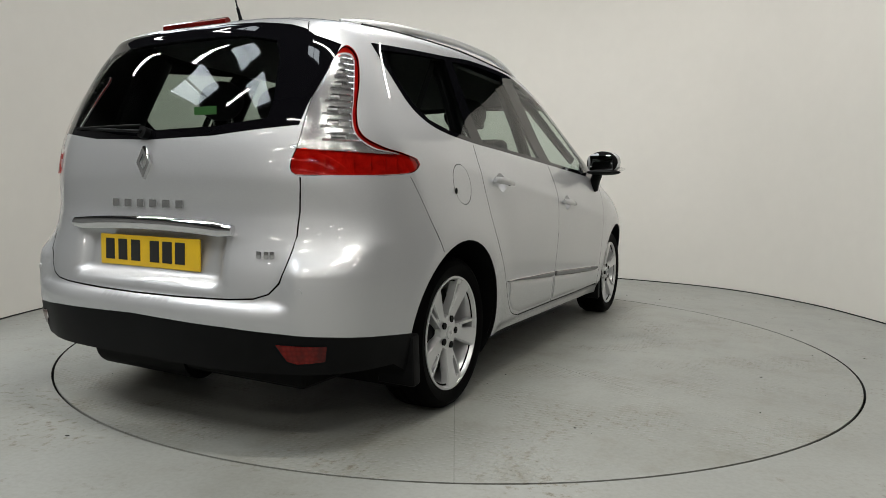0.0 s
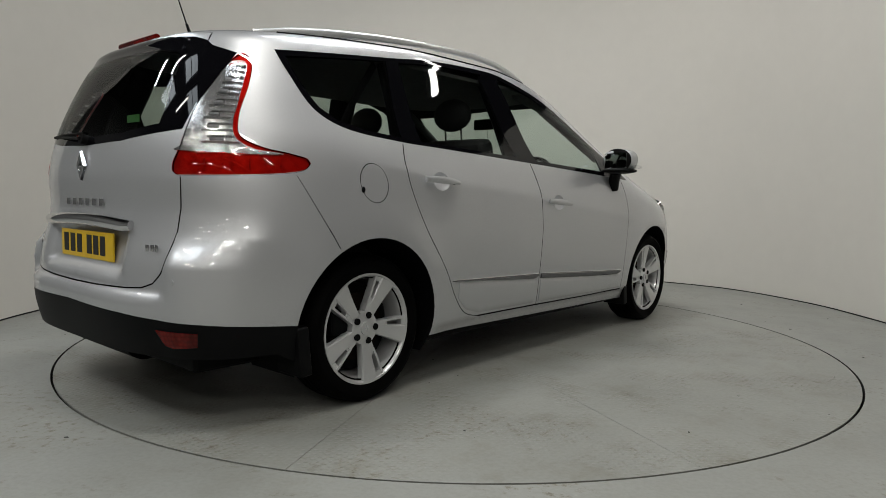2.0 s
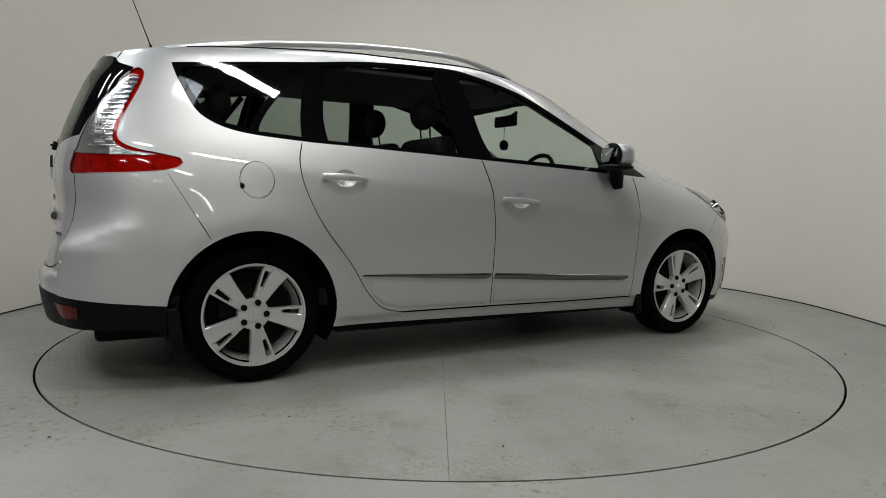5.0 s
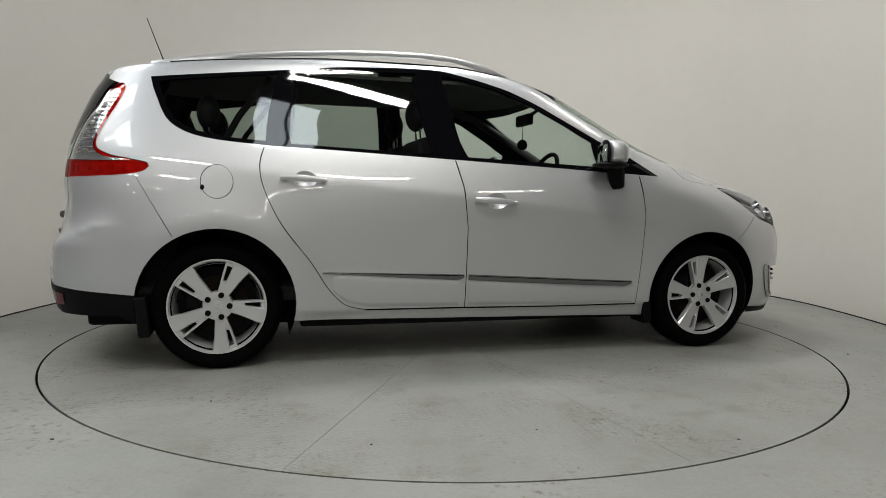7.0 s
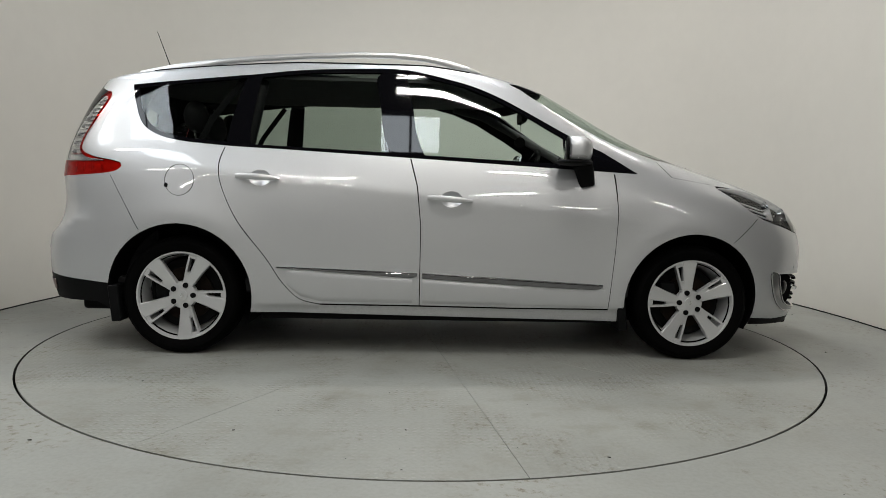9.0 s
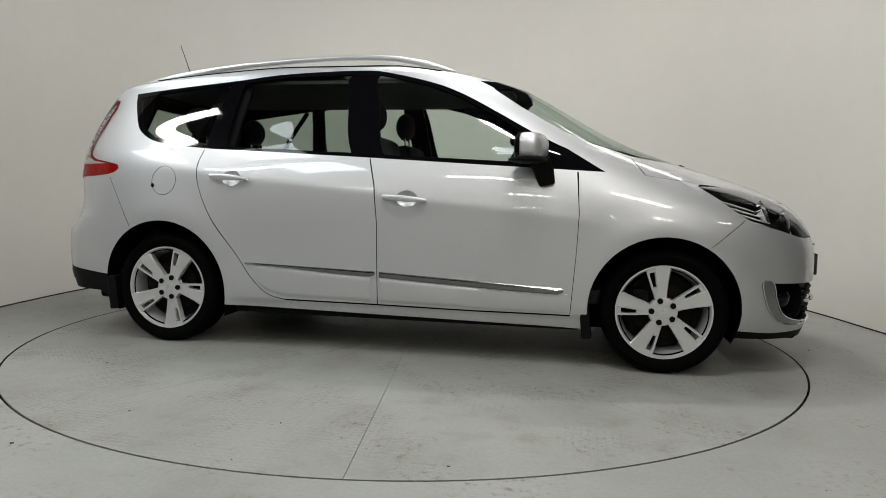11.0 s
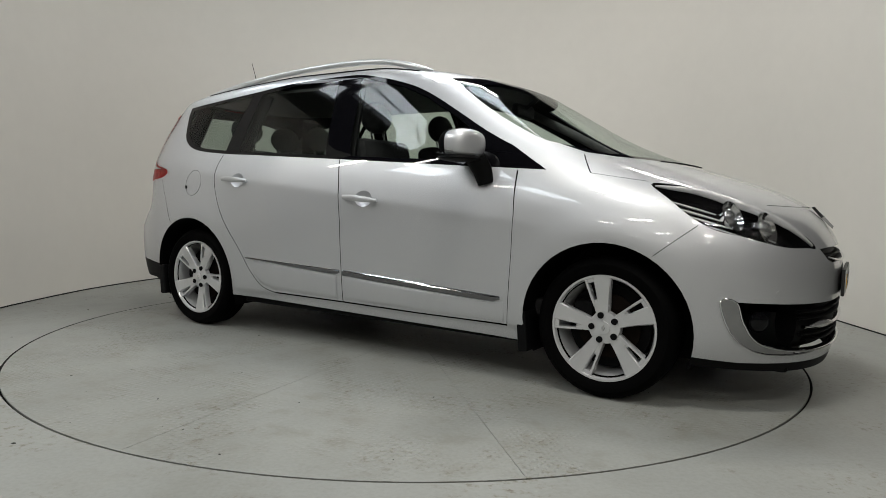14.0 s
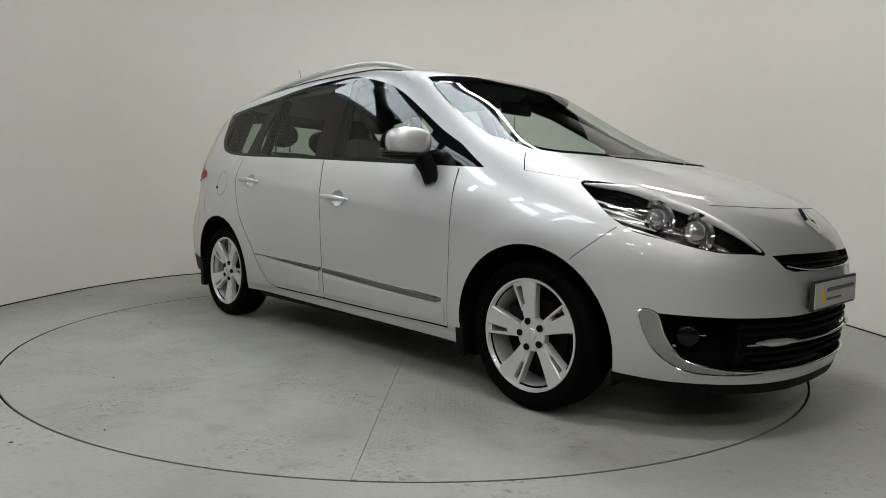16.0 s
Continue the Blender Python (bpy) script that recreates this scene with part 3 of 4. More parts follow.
GRILLE = fine([F(0, .695), F(.30, .697), F(.432, .693), F(.38, .645), F(.33, .632), F(0, .630)])
INTAKE = fine([F(0, .470), F(.34, .464), F(.59, .468), S(3.29, .476), S(3.315, .39), S(3.365, .305), F(.60, .270), F(.40, .262), F(0, .262)])
FOG_TRIM = rounded([S(3.235, .479), S(3.292, .477), S(3.318, .39), S(3.368, .308), F(.60, .272), F(.44, .259), F(.55, .250), S(3.39, .258), S(3.325, .290), S(3.268, .36)], .02)
FRONT_LIP = fine([F(0, .206), F(.40, .208), S(3.30, .214), S(3.12, .232), S(3.0, .235), S(3.0, .125), F(0, .125)])
FRONT_WING = fine([S(2.455, 1.016), S(2.318, 1.0145), S(2.332, .80), S(2.325, .615), S(2.302, .277), S(2.40, .125), S(2.95, .125), S(2.95, .60), S(3.13, .79),
                   S(3.0, .955), S(2.90, .968), S(2.78, .985), S(2.655, 1.003)])
REAR_BUMPER = fine([(0, .94), R(.618, .944), S(-.365, .952), S(-.20, .67), S(-.33, .378), S(-.33, .125), (0, .125)])
FRONT_DOOR = side_line([(1.222, 1.073), (1.258, .925), (1.279, .716), (1.278, .283), (1.8, .275), (2.302, .277), (2.325, .615), (2.332, .80), (2.318, 1.014), (2.046, 1.032)])
DOOR_EDGE = [(.228, 1.112), (.206, 1.022), (.226, .903), (.31, .727), (.455, .535), (.542, .399), (.63, .312), (.74, .283)]
REAR_DOOR = soft_side(DOOR_EDGE) + side_line([(.74, .283), (1.27, .281), (1.271, .716), (1.25, .925), (1.214, 1.074), (.53, 1.106)])
ARCHES = [circle_s(0.0, .325, .382), circle_s(2.765, .32, .378)]
UNDER = [fine([S(-.1, .125), S(.3, .238), S(1.2, .224), S(2.5, .206), S(2.9, .125)]), fine([(0, .285), R(.6, .28), S(-.45, .278), S(-.30, .20), S(-.2, .125), (0, .125)]),
         fine([F(0, .165), F(.3, .165), F(.5, .168), S(3.3, .18), S(3.15, .19), S(3.0, .205), S(3.0, .125), F(0, .125)])]
JOINTS = [stroke(fine(line, False), half) for half, line in (
    (.0022, soft_side(DOOR_EDGE)), (.0042, side_line([(.74, .283), (1.274, .281), (1.8, .275), (2.302, .277)])),
    (.0024, side_line([(1.216, 1.071), (1.254, .925), (1.275, .716), (1.274, .283)])),
    (.0017, side_line([(2.302, .279), (2.325, .615), (2.332, .80), (2.318, 1.012)])),
    (.0016, side_line([(-.365, .952), (-.20, .67)])),
    (.0014, side_line([(2.975, .652), (3.135, .785)])),
    (.0028, [(.0, .515)] + [R(y, z) for y, z in ((.2, .517), (.42, .523), (.51, .530), (.562, .548), (.594, .585), (.612, .64), (.622, .70), (.626, .78), (.629, .86), (.63, .938))]),
    (.001, [(.0, 1.535), R(.30, 1.528), R(.50, 1.505)]), (.0025, [R(.50, 1.505), R(.525, 1.45)]),
    (.0015, [F(0, .866), F(.3, .868), F(.53, .874)]),
    (.0013, side_line([(2.59, 1.092), (2.655, 1.003)], .01)), (.0012, side_line([(2.655, 1.003), (2.78, .985), (2.90, .968)])), (.0018, side_line([(1.62, 1.54), (1.70, 1.497)])),
)] + [stroke(p + p[:2], h) for p, h in ((TAIL_LAMP, .001), (HEADLAMP, .002), (FOG_TRIM, .0016))] + [stroke(fine([S(.005 + .076 * math.cos(a), .934 + .082 * math.sin(a)) for a in np.linspace(0, 2 * math.pi, 40)], False), .0015)]

# regions in order of precedence; None leaves an opening
BUMPER_REFLECTOR = fine([R(.60, .386), R(.745, .381), R(.735, .328), R(.66, .321), R(.63, .33)])
BOWLS = [(.425, .953, .056, .043), (1.437, .860, .058, .043)]
BOWL_LINES = [[S(x + a * math.cos(t), z + b * math.sin(t)) for t in np.linspace(0, 2 * math.pi, 32, endpoint=False)] for x, z, a, b in BOWLS]
REGIONS = [(None, p) for p in ARCHES + UNDER + JOINTS + BOWL_LINES] + [
    ("bumper_reflector", BUMPER_REFLECTOR),
    ("rear_quarter_glass", REAR_QUARTER_GLASS), ("rear_door_glass", REAR_DOOR_GLASS), ("front_door_glass", FRONT_DOOR_GLASS),
    ("window_surround", WINDOW_BAND), ("tail_lamp_clear", TAIL_CLEAR), ("tail_lamp", TAIL_LAMP), ("rear_window", REAR_GLASS), ("rear_window_border", REAR_BAND),
    ("windscreen", SCREEN_GLASS), ("windscreen_border", WINDSCREEN), ("headlamp", HEADLAMP), ("grille", GRILLE), ("fog_trim", FOG_TRIM), ("air_intake", INTAKE),
    ("front_lip", FRONT_LIP), ("rear_valance", REAR_VALANCE), ("front_door", FRONT_DOOR), ("rear_door", REAR_DOOR), ("spoiler", SPOILER), ("tailgate", TAILGATE),
    ("bonnet", BONNET), ("front_bumper", FRONT_BUMPER), ("front_wing", FRONT_WING), ("rear_bumper", REAR_BUMPER)]
OPEN = {None, "rear_quarter_glass", "rear_door_glass", "front_door_glass", "rear_window", "windscreen", "air_intake", "headlamp", "grille", "tail_lamp_clear"}


def inside(px, pz, poly):
    q = np.array(poly)
    x0, z0, x1, z1 = q[:, 0], q[:, 1], np.roll(q[:, 0], -1), np.roll(q[:, 1], -1)
    hit = np.zeros(len(px), bool)
    for a, b, c, d in zip(x0, z0, x1, z1):
        if b != d:
            hit ^= ((b > pz) != (d > pz)) & (px < (c - a) * (pz - b) / (d - b) + a)
    return hit


def body_skin():
    """Triangles of the half body, each with its region."""
    verts, edges = [], []
    for name, poly in REGIONS:
        base = len(verts)
        verts += [(min(max(u, 0), SPAN), min(max(z, .125), 1.615)) for u, z in poly]
        edges += [(base + i, base + (i + 1) % len(poly)) for i in range(len(poly))]
    zs = np.concatenate([np.arange(.125, 1.44, .024), np.arange(1.44, 1.6151, .0116)])
    zs[-1] = 1.615
    us = np.concatenate([np.arange(0, 1.2, .03), np.arange(1.2, 4.7, .05), np.arange(4.7, SPAN - .01, .03), [SPAN]])
    verts += [(float(u), float(z)) for z in zs for u in us]
    vs, _, fs, *_ = geometry.delaunay_2d_cdt([Vector(v) for v in verts], edges, [], 0, 1e-4)
    v = np.array([(a.x, a.y) for a in vs])
    f = np.array([tuple(t) for t in fs if len(t) == 3])
    mid = v[f].mean(1)
    region = np.full(len(f), -1)
    for k, (name, poly) in enumerate(REGIONS):
        q = np.array(poly)
        box = (mid[:, 0] >= q[:, 0].min()) & (mid[:, 0] <= q[:, 0].max()) & (mid[:, 1] >= q[:, 1].min()) & (mid[:, 1] <= q[:, 1].max()) & (region < 0)
        idx = np.where(box)[0]
        region[idx[inside(mid[idx, 0], mid[idx, 1], poly)]] = k
    names = np.array([REGIONS[k][0] if k >= 0 else "side_panels" for k in region], dtype=object)
    return v, f, names


car = tagged(new("car"), "silver five-door family car with roof rails on the turntable", "car")
SKIN_V, SKIN_F, SKIN_R = body_skin()
SKIN_P, SKIN_N = on_body(SKIN_V[:, 0] / SPAN, SKIN_V[:, 1]), normal_at(SKIN_V[:, 0] / SPAN, SKIN_V[:, 1])


def skin_part(name, regions, mat, label="", side=0, offset=0.0, parent=None, shadow=True, flip=False):
    """Mesh of the named regions; side -1 right, 1 left, 0 both."""
    f = SKIN_F[np.isin(SKIN_R, list(regions))]
    used, inv = np.unique(f, return_inverse=True)
    f = inv.reshape(-1, 3)
    p, n = SKIN_P[used] + SKIN_N[used] * offset, SKIN_N[used]
    P, N, Fs = [], [], []
    for sgn in ((-1, 1) if side == 0 else (side,)):
        m = np.array([1, sgn, 1])
        base = sum(len(q) for q in P)
        P.append(p * m)
        N.append(n * m)
        ff = f + base
        a, b, c = (P[-1][f[:, k]] for k in range(3))
        wrong = (np.cross(b - a, c - a) * N[-1][f[:, 0]]).sum(1) < 0
        ff[wrong] = ff[wrong][:, ::-1]
        Fs.append(ff)
    P, N, Fs = np.concatenate(P), np.concatenate(N), np.concatenate(Fs)
    if flip:
        Fs, N = Fs[:, ::-1], -N
    ob = mesh_object(name, P, Fs, mat, parent or car, label, N)
    if not shadow:
        ob.visible_shadow = False
    return ob


def body_at(x, z, out=0.0, side=-1):
    s = s_of_x(x, z)
    p, n = on_body(np.array([s]), np.array([z]))[0], normal_at(np.array([s]), np.array([z]))[0]
    p = p + n * out
    return Vector((p[0], side * p[1], p[2])), Vector((n[0], side * n[1], n[2]))


def end_at(y, z, front, out=0.0):
    s = s_of_y(abs(y), z, front)
    p, n = on_body(np.array([s]), np.array([z]))[0], normal_at(np.array([s]), np.array([z]))[0]
    p = p + n * out
    sg = -1 if y < 0 else 1
    return Vector((p[0], sg * p[1], p[2])), Vector((n[0], sg * n[1], n[2]))


def build_shell():
    skin_part("body", {"side_panels"}, PAINT)
    skin_part("bonnet", {"bonnet"}, PAINT)
    skin_part("rear_bumper", {"rear_bumper"}, PAINT)
    skin_part("front_bumper", {"front_bumper"}, PAINT)
    gate = skin_part("tailgate", {"tailgate"}, PAINT)
    skin_part("spoiler", {"spoiler"}, PAINT, parent=gate)
    skin_part("rear_window_border", {"rear_window_border"}, BLACK_GLOSS, parent=gate)
    skin_part("rear_window", {"rear_window"}, PRIVACY, "dark tinted rear window", parent=gate, shadow=False)
    skin_part("windscreen", {"windscreen"}, GLASS, shadow=False)
    skin_part("windscreen_border", {"windscreen_border"}, BLACK_GLOSS)
    skin_part("rear_valance", {"rear_valance"}, DARK_TRIM, "dark grey plastic lower bumper")
    skin_part("front_lip", {"front_lip"}, BLACK_PLASTIC)
    for side in (-1, 1):
        skin_part("front_wing", {"front_wing"}, PAINT, side=side)
        fd = skin_part("front_door", {"front_door"}, PAINT, side=side)
        rd = skin_part("rear_door", {"rear_door"}, PAINT, side=side)
        skin_part("window", {"front_door_glass"}, GLASS, side=side, parent=fd, shadow=False)
        skin_part("window", {"rear_door_glass"}, PRIVACY, side=side, parent=rd, shadow=False)
        skin_part("rear_quarter_window", {"rear_quarter_glass"}, PRIVACY, side=side, shadow=False)
        skin_part("window_surround", {"window_surround"}, BLACK_GLOSS, side=side)
        skin_part("fog_trim", {"fog_trim"}, SATIN_CHROME, side=side, offset=.004)
        u, z = np.array([q[0] for q in FOG_TRIM]) / SPAN, np.array([q[1] for q in FOG_TRIM])
        edge = (on_body(u, z) + normal_at(u, z) * .006) * np.array([1, side, 1])
        bm = bmesh.new()
        add_sweep(bm, [tuple(q) for q in edge] + [tuple(edge[0])], .0032, .0032, n=6)
        part("trim_edge", bm, CHROME, car, "bright chrome rim of the fog lamp surround")
    names = set(SKIN_R.tolist())
    # roof above the last outline
    ring = on_body(np.linspace(0, 1, 121), np.full(121, 1.615))
    loop = np.concatenate([ring * [1, -1, 1], ring[-2:0:-1]])
    cx = loop[:, 0].mean()
    verts, faces, k, n = [], [], 12, len(loop)
    for i in range(k):
        f = 1 - i / k
        verts += [((cx + (p[0] - cx) * f), p[1] * f, 1.615 + .030 * (1 - f**2)) for p in loop]
    verts.append((cx, 0, 1.645))
    for i in range(k - 1):
        for j in range(n):
            faces.append((i * n + j, (i + 1) * n + j, (i + 1) * n + (j + 1) % n, i * n + (j + 1) % n))
    faces += [((k - 1) * n + j, k * n, (k - 1) * n + (j + 1) % n) for j in range(n)]
    mesh_object("roof", verts, [f[::-1] for f in faces], PAINT, car)
    # inner skin behind the joints and panels
    inner = np.isin(SKIN_R, [n for n in names if n not in OPEN])
    joint = np.array([r is None for r in SKIN_R])
    mid = SKIN_V[SKIN_F].mean(1)
    hole = np.zeros(len(mid), bool)
    for poly in ARCHES + UNDER:
        hole |= inside(mid[:, 0], mid[:, 1], poly)
    f = SKIN_F[inner | (joint & ~hole)]
    off = np.where(SKIN_V[:, 1] > 1.05, .012, .02)[:, None]
    p = SKIN_P - SKIN_N * off
    k = len(p)
    verts, faces = np.concatenate([p * [1, -1, 1], p]), np.concatenate([f, f + k])
    used, inv = np.unique(faces, return_inverse=True)
    mesh_object("inner_shell", verts[used], inv.reshape(-1, 3), BLACK_PLASTIC, car, "black inner body shell")


def arch_liners():
    for cx, cz, r in ((0.0, .325, .384), (2.765, .32, .380)):
        for side in (-1, 1):
            bm = bmesh.new()
            n = 40
            angs = np.linspace(radians(-25), radians(205), n)
            outer, deep = [], []
            for a in angs:
                x, z = cx + r * math.cos(a), cz + r * math.sin(a)
                p, _ = body_at(x, max(z, .13), -.004, side)
                outer.append(bm.verts.new((x, p.y, z)))
                deep.append(bm.verts.new((x, side * .52, z)))
            for i in range(n - 1):
                bm.faces.new((outer[i], outer[i + 1], deep[i + 1], deep[i]))
            bm.faces.new(deep)
            part("wheel_arch_liner", bm, BLACK_PLASTIC, car)
    # Underbody boxes made low and wide to keep light off the floor below.
    bm = bmesh.new()
    add_box(bm, (1.38, 0, .235), (1.95, 1.62, .09), .02)
    add_box(bm, (1.38, 0, .19), (3.0, .9, .08), .02)
    add_box(bm, (3.30, 0, .21), (.35, 1.1, .1), .02)
    add_box(bm, (-.47, -.1, .27), (.36, 1.0, .16), .03)
    add_rod(bm, (0, -.7, .25), (0, .7, .25), .06)
    part("underbody", bm, BLACK_PLASTIC, car)
    bm = bmesh.new()
    add_rod(bm, (-.56, .50, .235), (-.56, -.02, .235), .10, n=28)
    part("silencer", bm, BLACK_PLASTIC, car, "dark exhaust silencer below the bumper")


def build_wheel(x, side):
    y0 = side * .862
    o = lambda d: y0 - side * d  # offsets run inwards
    bm = rim = bmesh.new()
    spokes = []
    add_lathe(bm, [(.239, .012), (.2375, .002), (.229, .002), (.222, .014), (.214, .045), (.205, .09), (.20, .16)], (x, y0, .316), -side)
    turn0, d = (59 if x < 1 else 94), (1 if side < 0 else -1)
    for k in range(5):
        a0 = radians(72 * k + turn0) if side < 0 else radians(180 - 72 * k - turn0)
        bm = bmesh.new()

        def blade(sections, crown):
            """Bar through (radius, turn in degrees, width, depth) with sloping flanks."""
            rings = []
            for r, c, w, h in sections:
                ang = a0 + d * radians(c)
                ux, uz = math.cos(ang), math.sin(ang)
                ring = []
                for e, drop in ((-.5, .034), (-.5, .006), (-.43, 0), (0, -crown), (.43, 0), (.5, .006), (.5, .034)):
                    px, pz = r * ux - e * w * uz * d, r * uz + e * w * ux * d
                    ring.append(bm.verts.new((x + px, o(h + drop), .316 + pz)))
                rings.append(ring)
            for p, q in zip(rings, rings[1:]):
                for i in range(6):
                    bm.faces.new((p[i], p[i + 1], q[i + 1], q[i]))
            bm.faces.new(rings[0])
            bm.faces.new(rings[-1][::-1])
        blade([(.030, 4, .038, .024), (.060, 3, .047, .026), (.095, 1, .052, .024), (.14, 0, .060, .017), (.19, -.4, .074, .009), (.2345, -.8, .090, .003)], .0012)
        blade([(.040, 16, .030, .026), (.066, 18, .033, .027), (.090, 18.5, .030, .026), (.118, 18, .024, .0225)], .0008)
        blade([(.106, 22.5, .012, .023), (.15, 20.8, .0115, .016), (.20, 19.4, .012, .009), (.233, 18.6, .013, .005)], .0006)
        blade([(.100, 14, .030, .028), (.130, 13, .030, .024)], .0004)
        blade([(.208, 14, .032, .011), (.232, 13, .034, .006)], .0004)
        spokes.append(bm)
    bm = rim
    add_lathe(bm, [(.004, .020), (.05, .020), (.071, .025), (.076, .05)], (x, y0, .316), -side, 32)
    wheel = part("wheel", bm, ALLOY, car, "silver five-spoke alloy wheel")
    for sp in spokes:
        part("spoke", sp, ALLOY, wheel)
    bm = bmesh.new()
    add_lathe(bm, [(.215, .02), (.2375, .006), (.243, .004), (.262, -.006), (.285, -.008), (.302, .002), (.313, .02), (.317, .045), (.317, .16), (.30, .19), (.25, .2)], (x, y0, .317), -side, 72)
    part("tyre", bm, RUBBER, wheel)
    bm = bmesh.new()
    for k in range(3):
        r = .3145
        add_lathe(bm, [(r + .0028, .062 + k * .034), (r + .0036, .066 + k * .034), (r + .0036, .08 + k * .034), (r + .0028, .084 + k * .034)], (x, y0, .317), -side, 60)
    part("tread", bm, RUBBER, wheel)
    bm = bmesh.new()
    add_lathe(bm, [(.03, .085), (.145, .085), (.145, .11), (.03, .11)], (x, y0, .316), -side, 48)
    part("brake_disc", bm, BRASS_DISC, wheel, "rust-tinged brake disc")
    bm = bmesh.new()
    add_box(bm, (x - .11, o(.085), .36), (.09, .06, .13), .015)
    part("brake_caliper", bm, DARK_TRIM, wheel)
    bm = bmesh.new()
    add_rod(bm, (x, o(.10), .316), (x, o(.20), .316), .19, n=32)
    part("backplate", bm, BLACK_PLASTIC, wheel)
    for k in range(5):
        a = radians(72 * k + turn0 + 13) if side < 0 else radians(180 - 72 * k - turn0 - 13)
        bm = bmesh.new()
        cx, cz = x + .057 * math.cos(a), .316 + .057 * math.sin(a)
        add_rod(bm, (cx, o(.0165), cz), (cx, o(.05), cz), .0145, n=16)
        part("bolt", bm, BLACK_PLASTIC, wheel)
    bm = bmesh.new()
    add_rod(bm, (x, o(.014), .316), (x, o(.03), .316), .028, n=28)
    part("hub_cap", bm, ALLOY, wheel)
    bm = bmesh.new()
    add_prism(bm, [(0, .014), (.009, 0), (0, -.014), (-.009, 0)], lambda u, v: (x + u, o(.014), .316 + v), lambda u, v: (x + u, o(.011), .316 + v))
    part("badge", bm, CHROME, wheel)


def build_mirror(side):
    bm = bmesh.new()
    add_ball(bm, (0, 0, 0), (1, 1, 1), None, 36, 24)
    turn = Matrix.Rotation(radians(side * 14), 3, "Z")
    for v in bm.verts:
        block = Vector(math.copysign(abs(c) ** .74, c) * k for c, k in zip(v.co, (.080, .110, .072)))
        v.co = turn @ block + Vector((2.085, side * .952, 1.131))
    for v in bm.verts:  # flatter back, full base
        if v.co.x < 2.035:
            v.co.x = 2.035 - (2.035 - v.co.x) * .2
        v.co.z = max(v.co.z, 1.066)
    shell = part("door_mirror", bm, PAINT, car, "silver door mirror on a black foot")
    bm = bmesh.new()
    add_ball(bm, (2.07, side * .955, 1.066), (.098, .118, .020), Matrix.Rotation(radians(side * 14), 4, "Z"))
    add_sweep(bm, [(2.125, side * .905, 1.066), (2.15, side * .88, 1.01), (2.165, side * .868, .946)], [.054, .050, .042], [.034, .034, .03], (0, 1, 0), 14)
    part("mirror_foot", bm, BLACK_PLASTIC, shell)
    bm = bmesh.new()
    add_ball(bm, (2.036, side * .952, 1.129), (.012, .113, .076), Matrix.Rotation(radians(side * 12), 4, "Z"), 28, 12)
    part("mirror_surround", bm, BLACK_PLASTIC, shell)
    bm = bmesh.new()
    add_box(bm, (2.0245, side * .950, 1.128), (.008, .165, .095), .003, Matrix.Rotation(radians(side * 10), 4, "Z"))
    part("mirror_glass", bm, MIRROR, shell)
    bm = bmesh.new()
    add_ball(bm, (2.06, side * 1.075, 1.088), (.05, .020, .012), Matrix.Rotation(radians(side * 14), 4, "Z"))
    part("indicator", bm, CLEAR_LENS, shell)


def build_handle(x0, x1, z0, z1, side, parent, bowl):
    p0, n = body_at(x0, z0, .018, side)
    p1, _ = body_at(x1, z1, .018, side)
    pts, w = [], []
    for t in np.linspace(0, 1, 9):
        q = p0.lerp(p1, t) + n * (.016 * math.sin(math.pi * t))
        pts.append(q)
        w.append(.008 + .011 * math.sin(math.pi * min(max(t, .06), .94)) ** .5 - .004 * t)
    bm = bmesh.new()
    add_sweep(bm, pts, [.008] * 9, w)
    for t in (.1, .9):
        q = p0.lerp(p1, t)
        add_rod(bm, q - n * .025, q, .009)
    handle = part("door_handle", bm, PAINT, parent)
    bx, bz, ra, rb = BOWLS[bowl]
    verts, faces, m = [], [], 32
    for k in np.linspace(1, 0, 7):
        for t in np.linspace(0, 2 * math.pi, m, endpoint=False):
            verts.append(body_at(bx + ra * k * math.cos(t), bz + rb * k * math.sin(t), -.019 * (1 - k**2.2), side)[0])
    for i in range(6):
        faces += [(i * m + j, i * m + (j + 1) % m, (i + 1) * m + (j + 1) % m, (i + 1) * m + j) for j in range(m)]
    mesh_object("handle_recess", verts, faces if side < 0 else [f[::-1] for f in faces], PAINT, handle)


def add_band(bm, xs, tops, lows, out, side):
    """A raised strip on the body's side with rolled edges."""
    rings = []
    for x, t, l in zip(xs, tops, lows):
        ring = []
        for k, lift in ((0, -.003), (0.06, out * .6), (.2, out), (.8, out), (.94, out * .6), (1, -.003)):
            ring.append(bm.verts.new(body_at(float(x), float(t + (l - t) * k), lift, side)[0]))
        rings.append(ring)
    for p, q in zip(rings, rings[1:]):
        for i in range(5):
            bm.faces.new((p[i], p[i + 1], q[i + 1], q[i]))
    bm.faces.new(rings[0])
    bm.faces.new(rings[-1][::-1])


